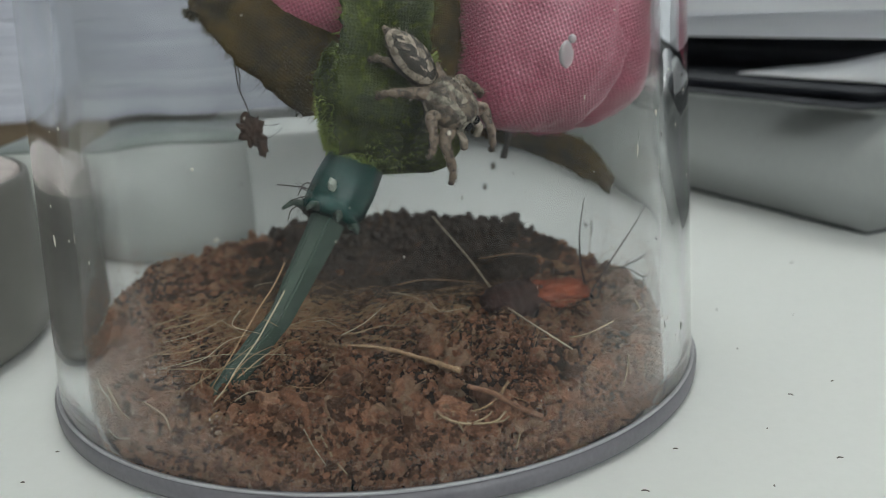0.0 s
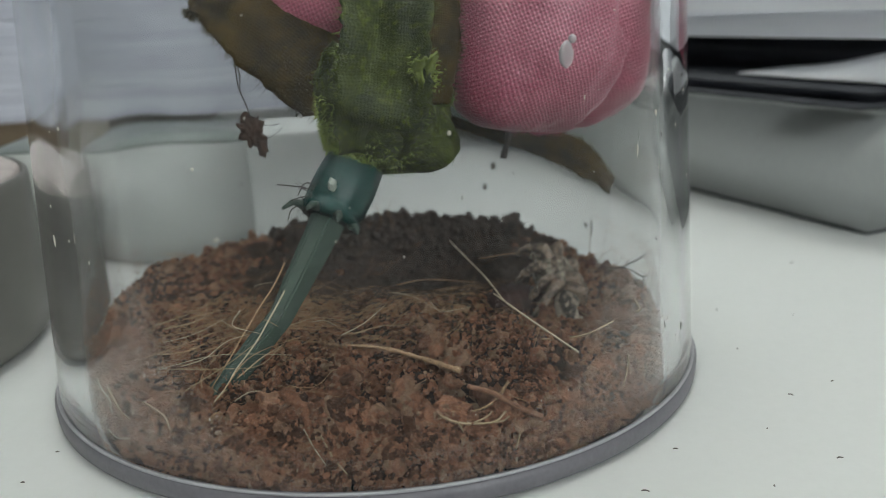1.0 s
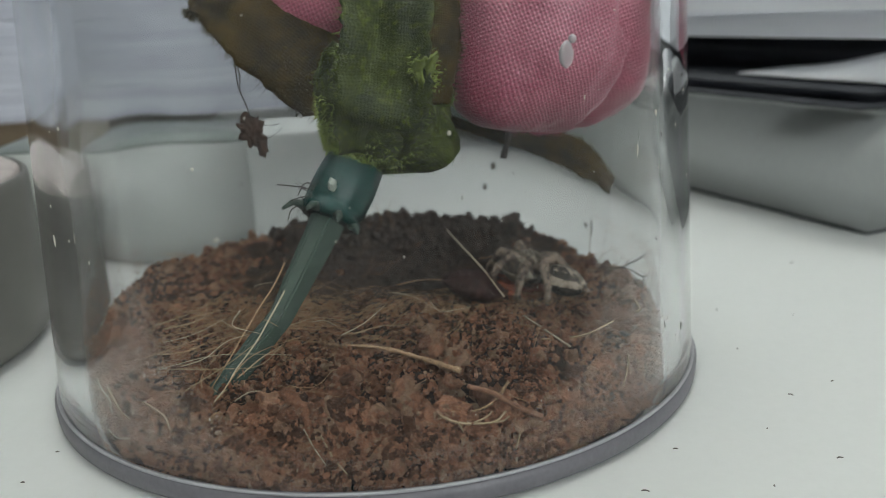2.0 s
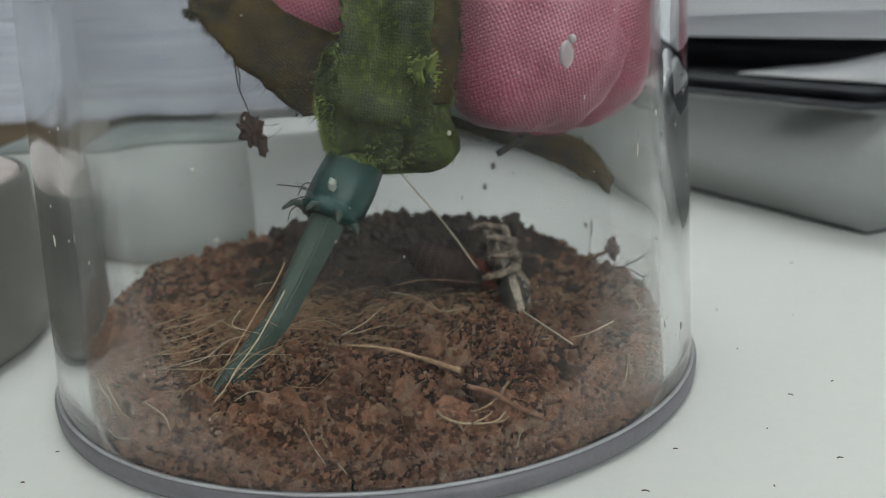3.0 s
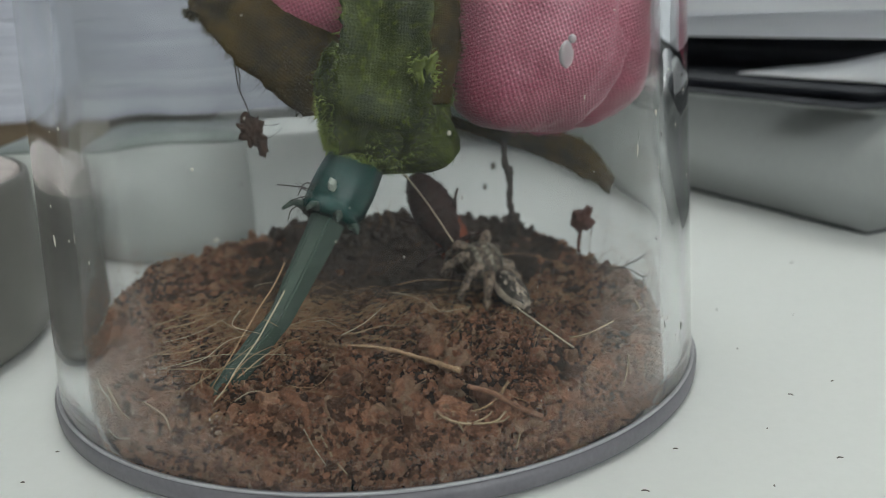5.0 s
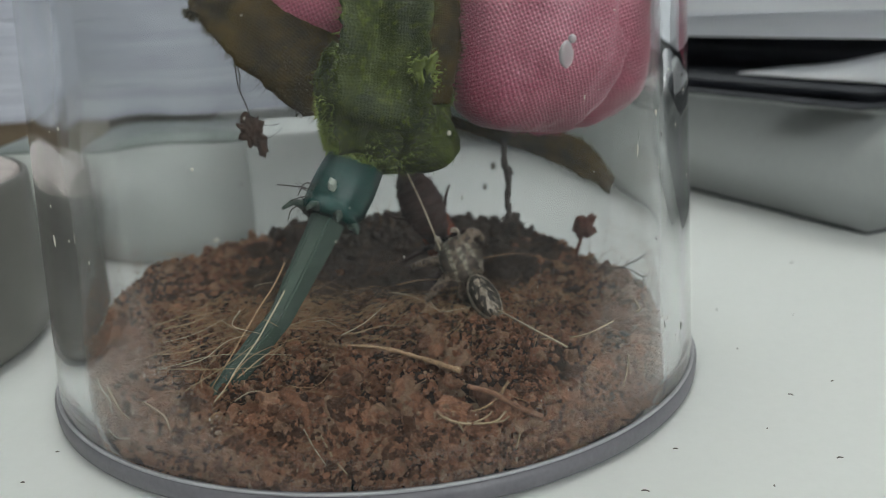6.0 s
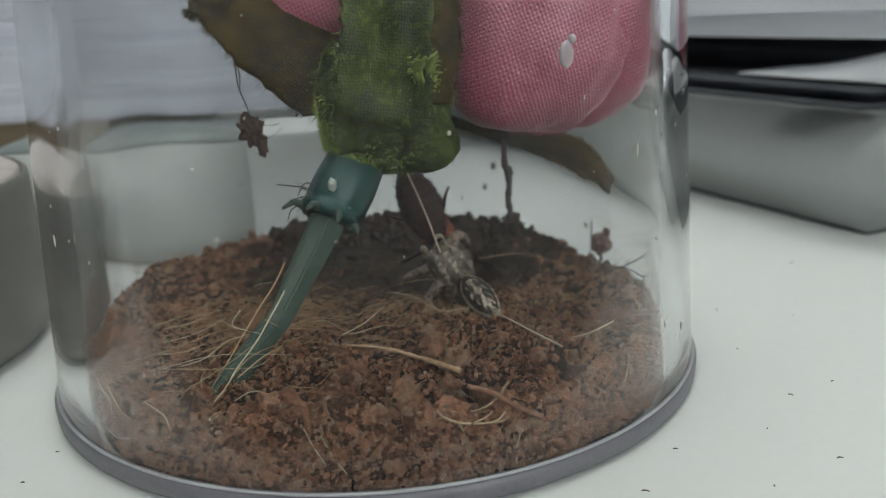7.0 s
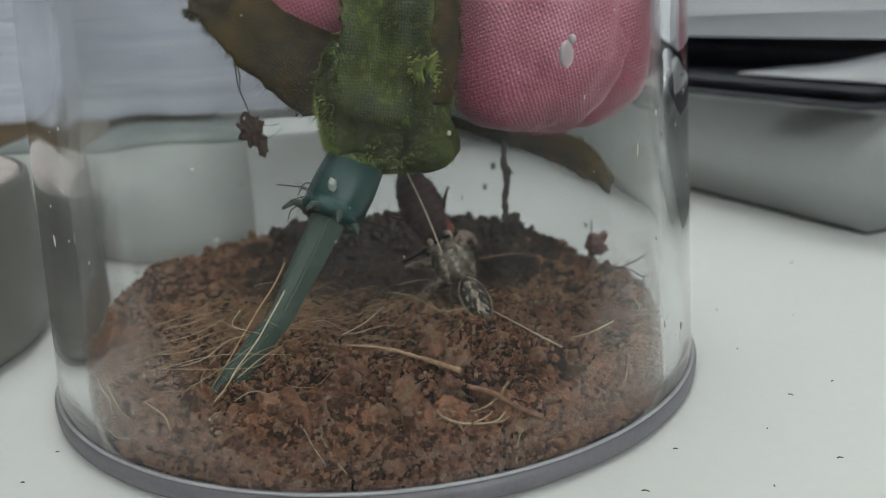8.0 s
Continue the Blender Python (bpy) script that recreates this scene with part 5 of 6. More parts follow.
# ---- the spider ----
def spider():
    rng = random.Random(8)
    t = thing("jumping_spider", "hairy grey-brown jumping spider with patterned abdomen", "spider")
    # front body
    bm = bmesh.new()
    made = bmesh.ops.create_uvsphere(bm, u_segments=56, v_segments=36, radius=1)

    def banded(x, y, z):
        """Pale bands along the front body and a pale face."""
        w = 0.12 * noise.noise(Vector((x * 3, y * 3, z * 3 + 6)))
        return z > -0.2 and (abs(abs(x) + w - 0.50 + 0.16 * y) < 0.11 or (abs(x + w) < 0.09 and y < 0.25) or y + w > 0.80 or -0.2 < z + w < 0.02)
    for f in bm.faces:
        f.material_index = 1 if banded(*f.calc_center_median()) else 0
    for v in made["verts"]:
        x, y, z = v.co
        box = 1 + 0.12 * (abs(x * y))
        v.co = Vector((0.0026 * x * box, 0.0028 * y * box + 0.0024, 0.0021 * z * (1.0 + 0.12 * y)))
    part("front_body", bm, [SPIDER_FRONT, SPIDER_BAND], t, "dark front body with pale hair bands")
    # abdomen, with pale rim and pale zigzag by its faces
    def pale(x, y, z):
        """Pale or dark at a place on the abdomen, x and y from -1 to 1."""
        if z < 0.1:
            return abs(z) < 0.1
        w = 0.16 * noise.noise(Vector((x * 4, y * 4, 3)))
        rim = math.hypot(x, y) + 0.4 * w > 0.89
        mid = abs(x + 0.4 * w) < 0.17 + 0.10 * math.sin(y * 13 + 3 * w) - 0.05 * y and -0.94 < y < 0.72
        spots = any(((abs(x) - a + w) / 0.10) ** 2 + ((y - b + 0.7 * (abs(x) - a)) / 0.09) ** 2 < 1 for a, b in ((0.44, 0.48), (0.52, 0.12), (0.48, -0.22), (0.36, -0.52)))
        return rim or mid or spots
    bm = bmesh.new()
    made = bmesh.ops.create_uvsphere(bm, u_segments=64, v_segments=48, radius=1, matrix=Matrix.Rotation(math.pi / 2, 4, "X"))
    for f in bm.faces:
        c = f.calc_center_median()
        f.material_index = 1 if pale(c.x, c.y, c.z) else 0
    for v in made["verts"]:
        x, y, z = v.co
        w = 1.0 - 0.22 * max(0, -y) ** 1.5
        v.co = Vector((0.00174 * x * w, 0.0033 * y - 0.0036, 0.0018 * z * w + 0.0001))
    part("abdomen", bm, [SPIDER_DARK, SPIDER_PALE], t, "dark abdomen with pale rim and zigzag marks")
    # spinnerets
    bm = bmesh.new()
    tube(bm, [(0, -0.0066, 0), (0, -0.0075, -0.0001)], [0.0005, 0.0002], 8)
    part("spinnerets", bm, SPIDER_LEG, t)
    # hairs
    for which, mat, name in ((0, SPIDER_DARK, "dark_hair"), (1, SPIDER_PALE, "pale_hair")):
        bm = bmesh.new()
        for k in range(1500):
            d = Vector((rng.gauss(0, 1), rng.gauss(0, 1), rng.gauss(0, 1))).normalized()
            if k % 3 == 0:
                p = Vector((0.00174 * d.x, 0.0033 * d.y - 0.0036, 0.0018 * d.z + 0.0001))
                is_pale = pale(d.x, d.y, d.z)
            else:
                p = Vector((0.0026 * d.x, 0.0028 * d.y + 0.0024, 0.0021 * d.z))
                is_pale = banded(*d)
            if is_pale != bool(which):
                continue
            h = (d * (0.5 if k % 3 == 0 else 1.0) + Vector((rng.uniform(-0.4, 0.4), -0.8, rng.uniform(-0.3, 0.3)))).normalized() * rng.uniform(0.0002, 0.00045) * (0.55 if k % 3 == 0 else 1.0)
            tube(bm, [p * 0.995, p + h], [0.00003, 0.00001], 3)
        ob = part(name, bm, mat, t)
        tagged(ob, kind="stuff")
    # eyes
    for x, r in ((-0.0006, 0.00052), (0.0006, 0.00052), (-0.0016, 0.0003), (0.0016, 0.0003)):
        bm = bmesh.new()
        bmesh.ops.create_uvsphere(bm, u_segments=14, v_segments=10, radius=r)
        e = part("eye", bm, EYE, t, "glossy black eye")
        e.location = (x, 0.0050 if abs(x) < 0.001 else 0.0043, 0.0006)
    # mouth feelers
    for sgn in (-1, 1):
        bm = bmesh.new()
        pts = smooth_path([(sgn * 0.0008, 0.0045, -0.0006), (sgn * 0.0013, 0.0058, -0.0004), (sgn * 0.0011, 0.0065, -0.0014)], 5)
        tube(bm, pts, [0.0004] * len(pts), 8)
        part("palp", bm, SPIDER_PALE, t, "pale hairy feeler")
    # legs: thigh from the hip along +x up to the knee, shin on from there
    legs = []

    def bristle(bm, pts, rad, n):
        for _ in range(n):
            i = rng.randrange(0, len(pts) - 1)
            d = Vector((rng.uniform(-0.3, 0.8), rng.gauss(0, 1), rng.gauss(0, 1))).normalized()
            p = pts[i].lerp(pts[i + 1], rng.random()) + d * rad[i] * 0.8
            tube(bm, [p, p + d * rng.uniform(0.0002, 0.0005) + Vector((0.0002, 0, 0))], [0.00003, 0.00001], 3)
    spec = [(0.0038, 62, 0.0034, 0.0046), (0.0030, 20, 0.0030, 0.0038), (0.0020, -25, 0.0030, 0.0038), (0.0010, -58, 0.0034, 0.0044)]
    for sgn in (-1, 1):
        for y, a, thigh, shin in spec:
            bm = bmesh.new()
            pts = smooth_path([(0.0008, 0, -0.0003), (thigh * 0.55, 0, 0.0003), (thigh, 0, 0.0)], 6)
            rad = [0.00052 + 0.00030 * math.sin(math.pi * (0.15 + 0.75 * i / (len(pts) - 1))) for i in range(len(pts))]
            tube(bm, pts, rad, 12)
            bmesh.ops.create_uvsphere(bm, u_segments=10, v_segments=8, radius=rad[-1] * 1.02, matrix=Matrix.Translation((thigh, 0, 0)))
            bristle(bm, pts, rad, 110)
            leg = part("leg", bm, SPIDER_LEG, t, "hairy banded leg")
            bm = bmesh.new()
            pts = smooth_path([(0, 0, 0), (shin * 0.45, 0, 0.0003), (shin * 0.8, 0, 0.0001), (shin, 0, -0.0004)], 5)
            rad = [0.00058 - 0.00034 * i / (len(pts) - 1) + 0.00007 * math.sin(i * 1.3) for i in range(len(pts))]
            tube(bm, pts, rad, 12)
            bristle(bm, pts, rad, 110)
            low = part("shin", bm, SPIDER_LEG, leg)
            bm = bmesh.new()
            bmesh.ops.create_uvsphere(bm, u_segments=12, v_segments=8, radius=0.00034, matrix=Matrix.Translation((shin, 0, -0.0005)))
            part("foot", bm, SPIDER_DARK, leg, "dark foot pad").parent = low
            legs.append((leg, low, Vector((0, y * 0.8, -0.0004)), a, sgn, thigh))
    return t, legs


# ---- the prey insect ----
def prey_insect():
    rng = random.Random(21)
    t = thing("cockroach", "small red-brown cockroach caught by the spider", "insect")
    bm = bmesh.new()
    made = bmesh.ops.create_uvsphere(bm, u_segments=32, v_segments=72, radius=1, matrix=Matrix.Rotation(math.pi / 2, 4, "X"))
    for v in made["verts"]:
        x, y, z = v.co
        seg = 0.95 + 0.10 * ((y * 4.5) % 1.0) + 0.03 * noise.noise(Vector((x, y, z)) * 5)
        w = (1 - 0.25 * max(0, y) - 0.15 * max(0, -y - 0.5)) * seg
        v.co = Vector((0.0029 * x * w, 0.0056 * y - 0.0024, 0.0019 * z * w))
    part("abdomen", bm, PREY, t, "segmented red-brown abdomen")
    bm = bmesh.new()
    lump(bm, (0, 0.0014, 0.0008), (0.0021, 0.0046, 0.0012), 2, 4, 0.4, 2.6)
    part("thorax", bm, PREY_RED, t, "glossy orange-brown shield")
    bm = bmesh.new()
    lump(bm, (0, 0.0058, -0.0001), (0.0013, 0.0010, 0.0011), 4, 3, 0.06)
    part("head", bm, PREY_DARK, t)
    bm = bmesh.new()
    for _ in range(420):
        a, y = rng.uniform(0, math.tau), rng.uniform(-0.95, 0.95)
        c = math.sqrt(1 - y * y)
        d = Vector((math.cos(a), rng.uniform(-0.9, 0.2), math.sin(a))).normalized()
        p = Vector((0.0028 * c * math.cos(a), 0.0056 * y - 0.0024, 0.0018 * c * math.sin(a)))
        tube(bm, [p, p + d * rng.uniform(0.0002, 0.0007)], [0.00005, 0.00001], 3)
    tagged(part("bristles", bm, PREY_DARK, t), kind="stuff")
    for s in (-1, 1):
        bm = bmesh.new()
        bmesh.ops.create_uvsphere(bm, u_segments=10, v_segments=8, radius=0.0003)
        e = part("eye", bm, EYE, t)
        e.location = (s * 0.0010, 0.0063, 0.0003)
    feelers = []
    for s in (-1, 1):
        bm = bmesh.new()
        pts = smooth_path([(0, 0, 0), (s * 0.0004, 0.0035, 0.0006), (s * 0.0006, 0.0080, 0.0006), (s * 0.0004, 0.0128, 0.0000)], 6)
        tube(bm, pts, [0.00014 - 0.00009 * i / (len(pts) - 1) for i in range(len(pts))], 6)
        ob = part("antenna", bm, PREY_DARK, t, "thin dark antenna")
        feelers.append((ob, s))
        ob.matrix_basis = pose(s * 0.0006, 0.0064, 0.0004)
    legs = []
    for s in (-1, 1):
        for y, a, L in ((0.0040, 50, 0.0045), (0.0026, 0, 0.0052), (0.0010, -45, 0.0068)):
            bm = bmesh.new()
            pts = smooth_path([(0.0010, 0, -0.0004), (L * 0.5, 0, 0.0006), (L * 0.75, 0, -0.0008), (L, 0, -0.0012)], 5)
            tube(bm, pts, [0.0004 - 0.0003 * i / (len(pts) - 1) for i in range(len(pts))], 7)
            for _ in range(24):
                i = rng.randrange(len(pts) // 2, len(pts) - 1)
                d = Vector((0.5, rng.gauss(0, 1), rng.gauss(0, 1))).normalized()
                tube(bm, [pts[i], pts[i] + d * 0.0005], [0.00004, 0.00001], 3)
            ob = part("leg", bm, PREY_DARK, t, "spiny brown leg")
            turn = a if s > 0 else 180 - a
            legs.append((ob, Vector((0, y, -0.0003)), turn))
            ob.matrix_basis = pose(0, y, -0.0003, 0, 0, turn)
    for s in (-1, 1):
        bm = bmesh.new()
        tube(bm, [(s * 0.0008, -0.0070, 0), (s * 0.0014, -0.0085, 0.0003)], [0.0002, 0.00005], 6)
        part("cercus", bm, PREY_DARK, t)
    return t, legs, feelers


SPIDER, SPIDER_LEGS = spider()
ROACH, ROACH_LEGS, FEELERS = prey_insect()


# ---- movement ----
def motions():
    def body_rows(rows, split):
        """Rows of time, front place, rear place, up -> poses with +y to the front."""
        out = []
        for t, front, rear, up in rows:
            f, r = Vector(front), Vector(rear)
            out.append((t, basis(r.lerp(f, split), f - r, up)))
        return out
    walk(SPIDER, body_rows(SPIDER_ROWS, 0.6))
    walk(ROACH, body_rows(ROACH_ROWS, 0.5))
    # legs: turn and lift of the thigh, sideways and downward bend of the shin
    grip = {0: (32, -5, 72, 25), 1: (-24, -15, 82, 25), 2: (-55, 0, -10, 30), 3: (-72, 0, -10, 20), 4: (28, 5, 48, 25), 5: (-6, -10, 70, 30), 6: (-48, 0, 0, 35), 7: (-80, 10, 0, 20)}
    leap = {k: (-70 if k % 4 > 1 else 70, 5, 0, 8) for k in range(8)}
    brace = {k: ((58, 22, -22, -52)[k % 4], -38, 10 if k % 4 < 2 else -10, 98) for k in range(8)}
    tuck = {0: (62, 30, 25, 70), 1: (28, 5, 0, 25), 2: (-8, 8, 0, 25), 3: (-50, 40, -20, 60), 4: (22, -38, 25, 112), 5: (30, 45, 20, 80), 6: (-30, 50, 0, 80), 7: (-60, 52, 0, 70)}
    keys = [(0.0, grip), (0.07, grip), (0.13, leap), (0.2, leap), (0.33, brace), (4.6, brace), (5.8, tuck), (8.0, tuck)]
    for k, (leg, low, hip, turn, sgn, thigh) in enumerate(SPIDER_LEGS):
        rows, shins = [], []
        times = sorted({0.07, 0.13, 0.27, 0.33} | {round(i * 0.2, 2) for i in range(41)})
        for t in times:
            i = max(j for j in range(len(keys)) if keys[j][0] <= t + 1e-6)
            j = min(i + 1, len(keys) - 1)
            span = keys[j][0] - keys[i][0]
            w = (t - keys[i][0]) / span if span else 0
            tn, lf, yaw, down = (p + (q - p) * w for p, q in zip(keys[i][1][k], keys[j][1][k]))
            stir = 1.0 if 0.33 < t < 4.65 else 0.06 if t > 1 else 0.0
            lf += 9 * stir * math.sin(4.6 * t + k * 2.1)
            tn += 11 * stir * math.sin(3.4 * t + k * 1.3)
            if k == 6 and 1.1 < t < 1.75 or k == 0 and 2.5 < t < 2.95:
                lf, down = -62, 95
            face = pose(*hip, 0, 0, tn if sgn > 0 else 180 - tn)
            rows.append((t, face @ pose(0, 0, 0, 0, lf, 0)))
            shins.append((t, pose(thigh, 0, 0) @ pose(0, 0, 0, 0, 0, yaw * sgn) @ pose(0, 0, 0, 0, down, 0)))
        walk(leg, rows)
        walk(low, shins)
    for k, (ob, hip, turn) in enumerate(ROACH_LEGS):
        rows = []
        for i in range(0, 41):
            t = i * 0.2
            w = 1.0 if 0.3 < t < 4.65 else 0.1
            rows.append((t, pose(*hip, 0, 0, turn + 25 * w * math.sin(2.9 * t * 2 + k * 2.3)) @ pose(0, 0, 0, 0, 15 * w * math.sin(2.1 * t * 2 + k), 0)))
        walk(ob, rows)
    for ob, side in FEELERS:
        up = 104 if side < 0 else 66
        walk(ob, [(0.0, pose(side * 0.0006, 0.0064, 0.0004, up, 0, side * 14)), (0.2, pose(side * 0.0006, 0.0064, 0.0004, up, 0, side * 14)),
                  (0.35, pose(side * 0.0006, 0.0064, 0.0004, 5, 0, -side * 20)), (1.7, pose(side * 0.0006, 0.0064, 0.0004, 12, 0, -side * 5)),
                  (4.5, pose(side * 0.0006, 0.0064, 0.0004, 0, 0, -side * 30)), (8.0, pose(side * 0.0006, 0.0064, 0.0004, 0, 0, -side * 30))])
    for half, rows in zip(STRAW_HALVES, (STRAW_FAR, STRAW_NEAR)):
        walk(half, [(t, basis(a, Vector(b) - Vector(a), (0, -0.3, 1))) for t, a, b in rows])
    walk(TWIG, [(t, basis((0.0174, 0.002, 0.0259), (math.sin(radians(a)), math.sin(radians(b)), -math.cos(radians(a)) * math.cos(radians(b))), (0, -1, 0.01))) for t, a, b in TWIG_ROWS])
    walk(FLYING_CRUMB, [(t, pose(*p, 0, r, 0)) for t, p, r in CRUMB_ROWS])


STRAW_FAR = [
    (0.00, (0.01422, -0.0065, 0.00948), (0.0081, 0.01, 0.01564)),
    (0.20, (0.01422, -0.0065, 0.00948), (0.0081, 0.01, 0.01564)),
    (0.35, (0.01395, -0.0165, 0.01159), (0.00761, 0.01, 0.01551)),
    (1.20, (0.01395, -0.0165, 0.01159), (0.00761, 0.01, 0.01551)),
    (1.40, (0.01426, -0.0165, 0.01156), (0.00816, 0.01, 0.01522)),
    (2.80, (0.01307, -0.009, 0.01199), (0.00624, 0.002, 0.01993)),
    (3.20, (0.0113, -0.007, 0.01406), (0.0041, 0.0, 0.02345)),
    (3.60, (0.0113, -0.007, 0.01406), (0.0041, 0.0, 0.02345)),
    (3.80, (0.01274, -0.007, 0.01505), (0.00522, 0.0, 0.02412)),
    (4.20, (0.01309, -0.007, 0.01503), (0.00555, 0.0, 0.02337)),
    (4.30, (0.01248, -0.008, 0.0157), (0.00705, 0.00300, 0.01983)),
    (4.50, (0.01248, -0.008, 0.0157), (0.00705, 0.00300, 0.01983)),
    (4.60, (0.0091, -0.009, 0.01691), (0.00403, -0.002, 0.02383)),
    (5.20, (0.0091, -0.009, 0.01691), (0.0041, -0.002, 0.02383)),
    (5.80, (0.00837, -0.009, 0.0159), (0.00473, -0.002, 0.02379)),
    (6.00, (0.00755, -0.009, 0.01596), (0.00441, -0.004, 0.02376)),
    (7.00, (0.00754, -0.009, 0.01567), (0.00448, -0.004, 0.02361)),
    (8.00, (0.00768, -0.009, 0.01573), (0.00454, -0.004, 0.02347)),
]
STRAW_NEAR = [
    (0.00, (0.01466, -0.01470, 0.01014), (0.01853, -0.02790, 0.01010)),
    (0.20, (0.01466, -0.01470, 0.01014), (0.01853, -0.02790, 0.01010)),
    (0.35, (0.01248, -0.01800, 0.01320), (0.01846, -0.02990, 0.01068)),
    (1.30, (0.01248, -0.01800, 0.01320), (0.01846, -0.02990, 0.01068)),
    (1.50, (0.01632, -0.01390, 0.00876), (0.01848, -0.02790, 0.01030)),
    (2.80, (0.01667, -0.01390, 0.00909), (0.01848, -0.02790, 0.01042)),
    (3.20, (0.01601, -0.01390, 0.00983), (0.01906, -0.02790, 0.01050)),
    (3.60, (0.01568, -0.01390, 0.01056), (0.01906, -0.02790, 0.01050)),
    (4.00, (0.01718, -0.01390, 0.01199), (0.02065, -0.02740, 0.01042)),
    (4.50, (0.01717, -0.01490, 0.01079), (0.01977, -0.02740, 0.01061)),
    (4.60, (0.01517, -0.01490, 0.01025), (0.01848, -0.02790, 0.01042)),
    (5.80, (0.01585, -0.01490, 0.01089), (0.01848, -0.02790, 0.01042)),
    (6.00, (0.01351, -0.01490, 0.01002), (0.01801, -0.02790, 0.01039)),
    (8.00, (0.01271, -0.01490, 0.01008), (0.01759, -0.02790, 0.01036)),
]
TWIG_ROWS = [(0.0, 170, 0), (2.6, 170, 0), (3.0, 120, 0), (3.17, 60, 0), (3.3, 10, 0), (3.4, 9, 38), (3.6, 6, 32), (3.7, 3, 16), (3.8, -24, 0), (4.0, -26, 0), (4.1, 6, 0), (4.2, 4, 0), (4.3, -20, 55), (4.45, -25, 50), (4.6, 8, 0), (5.8, 2, 0), (6.0, 4, 0), (6.5, -2, 0), (7.0, 5, 0), (7.5, 0, 0), (8.0, 1, 0)]
CRUMB_ROWS = [
    (0.00, (0.03113, 0.01, 0.00579), 0),
    (2.70, (0.03113, 0.01, 0.00579), 0),
    (3.00, (0.03617, 0.01, 0.00891), 60),
    (3.20, (0.03575, 0.01, 0.00877), 60),
    (3.30, (0.03367, 0.01, 0.00631), 20),
    (4.40, (0.03239, 0.01, 0.00658), 0),
    (4.50, (0.03239, 0.01, 0.00658), 0),
    (4.60, (0.0305, 0.01, 0.01338), -20),
    (4.80, (0.03033, 0.01, 0.01339), -15),
    (5.80, (0.03215, 0.01, 0.01512), 50),
    (5.95, (0.031, 0.01, 0.01267), 10),
    (6.10, (0.03084, 0.01, 0.01234), 5),
    (6.25, (0.03252, 0.01, 0.01053), 40),
    (6.50, (0.0322, 0.01, 0.0097), 10),
    (6.80, (0.03363, 0.01, 0.00943), 0),
    (7.00, (0.03379, 0.01, 0.00993), -10),
    (7.30, (0.0327, 0.01, 0.00966), 10),
    (7.50, (0.03296, 0.01, 0.00913), -15),
    (8.00, (0.03287, 0.01, 0.00974), 8),
]
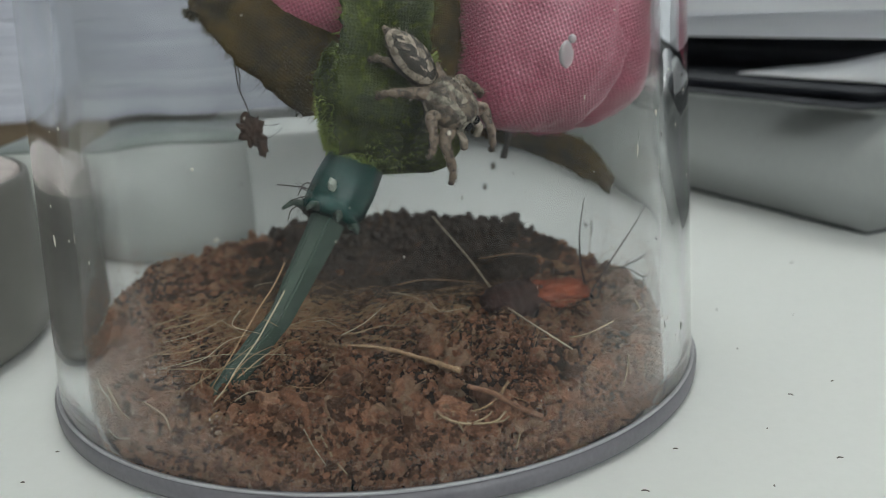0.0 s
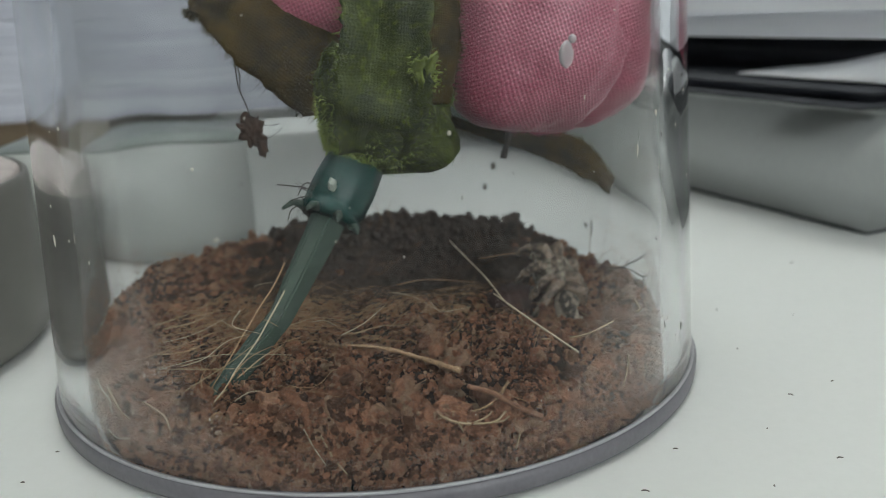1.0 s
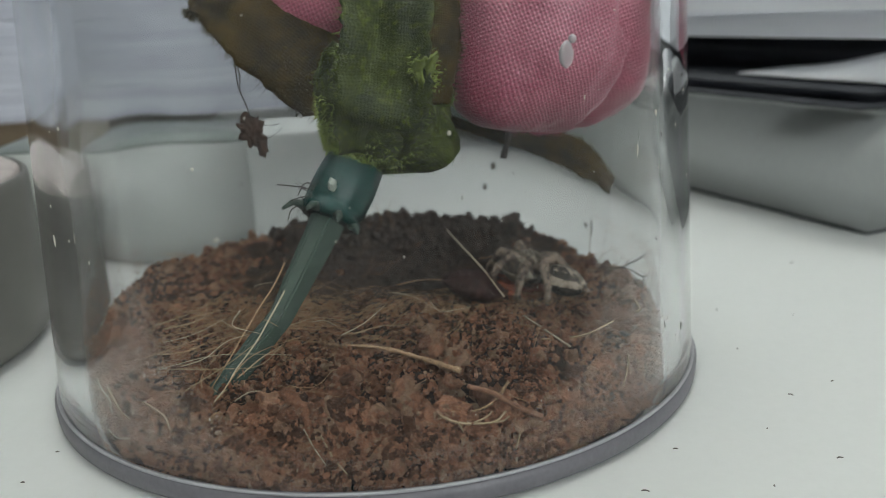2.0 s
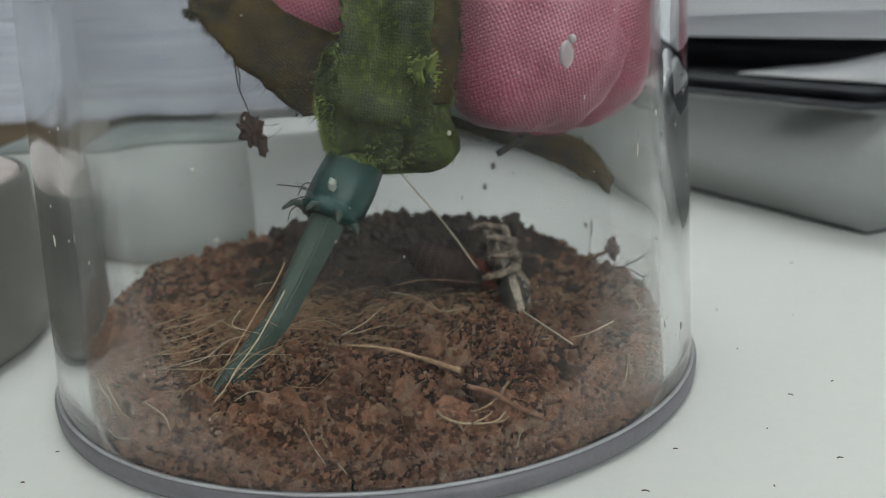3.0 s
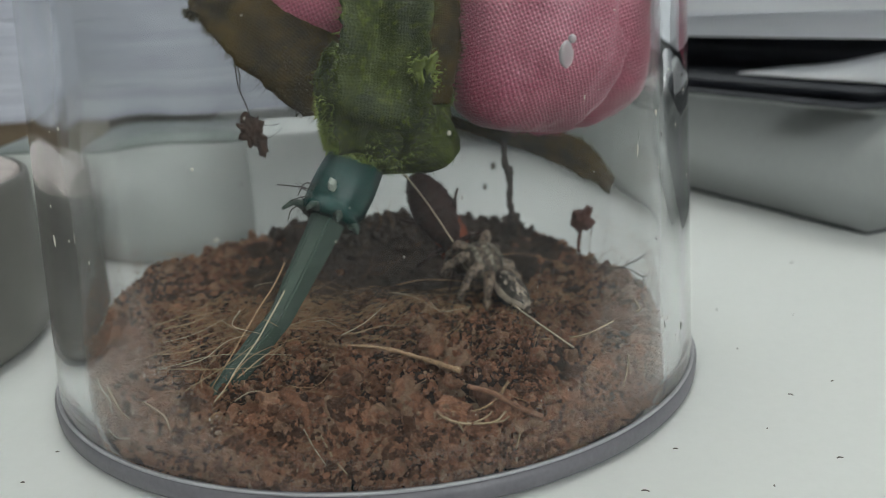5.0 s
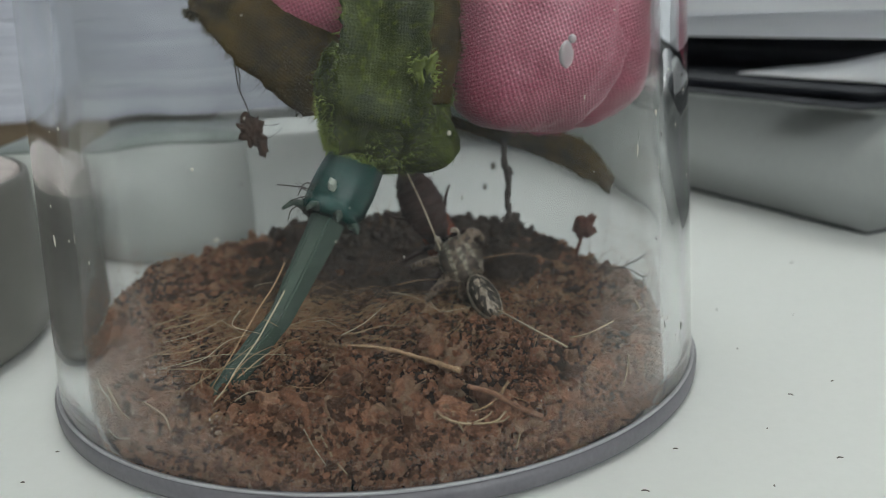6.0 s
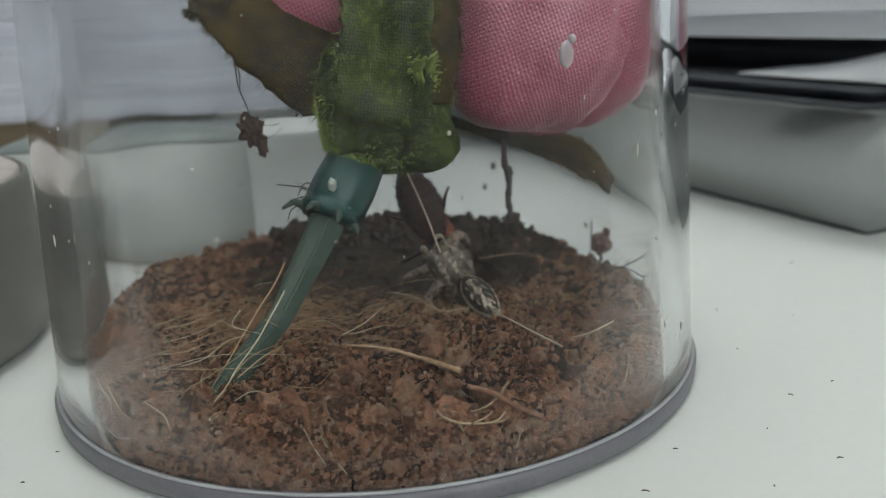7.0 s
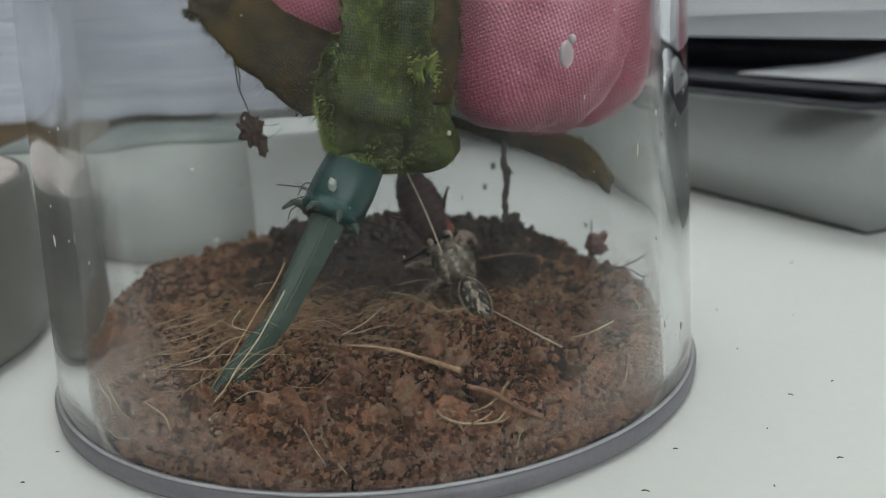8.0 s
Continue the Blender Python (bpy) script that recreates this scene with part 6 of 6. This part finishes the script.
SPIDER_ROWS = [
    (0.00, (0.00804, -0.0215, 0.03462), (0.00465, -0.021, 0.03897), (0.55, -0.8, 0.25)),
    (0.07, (0.0082, -0.0215, 0.03433), (0.00481, -0.021, 0.03868), (0.55, -0.8, 0.25)),
    (0.13, (0.01023, -0.0205, 0.03152), (0.00705, -0.0205, 0.03609), (0.2, -0.8, 0.5)),
    (0.20, (0.01225, -0.019, 0.02907), (0.00879, -0.0195, 0.0338), (0.2, -0.6, 0.7)),
    (0.27, (0.02198, -0.01, 0.01597), (0.01884, -0.015, 0.01347), (0, 0.45, 0.9)),
    (0.33, (0.02399, -0.008, 0.01164), (0.02115, -0.0135, 0.00896), (0, 0.45, 0.9)),
    (0.50, (0.02384, -0.008, 0.01151), (0.02115, -0.0135, 0.00896), (0, 0.45, 0.9)),
    (0.60, (0.02205, -0.008, 0.01089), (0.02013, -0.0135, 0.00854), (0, 0.45, 0.9)),
    (0.80, (0.02184, -0.008, 0.01069), (0.02033, -0.0135, 0.00852), (0, 0.45, 0.9)),
    (1.00, (0.02148, -0.009, 0.01154), (0.02209, -0.013, 0.00871), (0, 0.45, 0.9)),
    (1.20, (0.021, -0.008, 0.01259), (0.02347, -0.011, 0.01044), (0, 0.45, 0.9)),
    (1.50, (0.02064, -0.007, 0.01246), (0.0235, -0.01, 0.01099), (0, 0.45, 0.9)),
    (1.70, (0.02013, -0.007, 0.01176), (0.02301, -0.01, 0.01146), (0, 0.45, 0.9)),
    (2.20, (0.01781, -0.006, 0.01236), (0.02021, -0.01, 0.01144), (0, -0.3, 1)),
    (2.80, (0.01583, -0.005, 0.01294), (0.0171, -0.009, 0.01039), (0, 0.3, 1)),
    (3.00, (0.01599, -0.004, 0.01279), (0.01646, -0.0085, 0.00954), (0.6, 0.5, 0.6)),
    (3.30, (0.0157, -0.004, 0.01266), (0.01632, -0.0085, 0.00955), (0.75, 0.5, 0.5)),
    (3.70, (0.0157, -0.004, 0.01266), (0.01675, -0.0085, 0.00996), (0.7, 0.5, 0.55)),
    (3.80, (0.01705, -0.003, 0.01365), (0.01794, -0.0075, 0.01088), (0.65, 0.5, 0.6)),
    (4.00, (0.01735, -0.003, 0.01393), (0.01809, -0.0075, 0.01102), (0.55, 0.4, 0.7)),
    (4.20, (0.01729, -0.003, 0.01454), (0.01867, -0.0075, 0.01186), (0.2, 0.0, 1)),
    (4.30, (0.01625, -0.004, 0.01473), (0.01806, -0.0085, 0.01192), (-0.05, -1, 0.6)),
    (4.50, (0.01655, -0.004, 0.01485), (0.01806, -0.0085, 0.01192), (-0.05, -1, 0.6)),
    (4.60, (0.0133, -0.005, 0.01282), (0.01547, -0.0095, 0.01038), (0, -0.4, 1)),
    (4.70, (0.0133, -0.005, 0.01282), (0.01546, -0.0095, 0.01024), (0, -0.4, 1)),
    (5.20, (0.01339, -0.006, 0.01311), (0.01576, -0.0095, 0.01124), (0.2, -0.4, 1)),
    (5.80, (0.01317, -0.006, 0.01312), (0.01607, -0.009, 0.01178), (0.45, -0.4, 1)),
    (5.90, (0.01036, -0.0072, 0.01396), (0.01233, -0.01, 0.01034), (-0.05, -1, 0.55)),
    (6.10, (0.01022, -0.0072, 0.01397), (0.01254, -0.01, 0.01033), (-0.05, -1, 0.55)),
    (6.20, (0.00915, -0.0072, 0.01361), (0.01186, -0.01, 0.01081), (-0.05, -1, 0.55)),
    (6.50, (0.00915, -0.0072, 0.01353), (0.01185, -0.01, 0.01059), (-0.05, -1, 0.55)),
    (7.00, (0.00901, -0.0072, 0.01354), (0.01171, -0.01, 0.01053), (-0.05, -1, 0.55)),
    (7.50, (0.0093, -0.0072, 0.01367), (0.0115, -0.01, 0.01047), (-0.05, -1, 0.55)),
    (8.00, (0.00937, -0.0072, 0.01367), (0.01122, -0.01, 0.01028), (-0.05, -1, 0.55)),
]
ROACH_ROWS = [
    (0.00, (0.02587, -0.0085, 0.009), (0.01321, -0.0115, 0.00992), (0.0, -0.35, 1)),
    (0.20, (0.02587, -0.0085, 0.009), (0.01321, -0.0115, 0.00992), (0.0, -0.35, 1)),
    (0.33, (0.02491, -0.0095, 0.00763), (0.01487, -0.0125, 0.00907), (0.2, -0.3, 1)),
    (0.60, (0.02531, -0.005, 0.00641), (0.0147, -0.0115, 0.00909), (0.3, -0.3, 1)),
    (0.80, (0.02568, -0.005, 0.00599), (0.01505, -0.0115, 0.00943), (0.4, -0.3, 1)),
    (1.00, (0.02531, -0.005, 0.00641), (0.01452, -0.0105, 0.00948), (0.2, -0.3, 1)),
    (1.20, (0.02382, -0.005, 0.00729), (0.01336, -0.009, 0.00979), (0.1, -0.3, 1)),
    (1.50, (0.02234, -0.005, 0.00779), (0.01272, -0.006, 0.00995), (0.1, -0.3, 1)),
    (1.70, (0.0216, -0.005, 0.00746), (0.01271, -0.006, 0.00958), (0.1, -0.3, 1)),
    (2.20, (0.01884, -0.004, 0.00771), (0.0101, -0.004, 0.01063), (0.1, 0.2, 1)),
    (2.80, (0.01605, -0.003, 0.00835), (0.00741, -0.002, 0.01173), (0.1, 0.7, 0.7)),
    (3.00, (0.01532, -0.003, 0.00879), (0.00679, -0.001, 0.01263), (0.1, 1, 0.3)),
    (3.40, (0.01495, -0.003, 0.00905), (0.00688, 0.0, 0.01296), (0.1, 1, 0.2)),
    (3.70, (0.01474, -0.003, 0.00922), (0.00727, 0.0, 0.01332), (0.1, 1, 0.2)),
    (4.00, (0.01625, -0.002, 0.01003), (0.0104, 0.0, 0.01496), (0.1, 1, 0.3)),
    (4.20, (0.01588, -0.002, 0.01006), (0.00997, 0.0, 0.01544), (0.1, 1, 0.3)),
    (4.50, (0.01477, -0.002, 0.01045), (0.00774, 0.001, 0.01702), (0.1, 1, 0.2)),
    (4.60, (0.0112, -0.001, 0.01156), (0.00623, 0.001, 0.02105), (0.3, 1, 0.1)),
    (4.70, (0.0112, -0.001, 0.01156), (0.00646, 0.001, 0.02134), (0.3, 1, 0.1)),
    (5.20, (0.0112, -0.001, 0.01156), (0.00618, 0.001, 0.0215), (0.3, 1, 0.1)),
    (5.80, (0.01084, -0.001, 0.01181), (0.00573, 0.001, 0.02138), (0.3, 1, 0.1)),
    (6.00, (0.00916, -0.001, 0.01247), (0.0053, 0.001, 0.02156), (0.3, 1, 0.1)),
    (6.50, (0.009, -0.001, 0.01225), (0.005, 0.001, 0.02157), (0.3, 1, 0.1)),
    (7.00, (0.009, -0.001, 0.01225), (0.00515, 0.001, 0.02157), (0.3, 1, 0.1)),
    (8.00, (0.009, -0.001, 0.0124), (0.00522, 0.001, 0.02149), (0.3, 1, 0.1)),
]
motions()
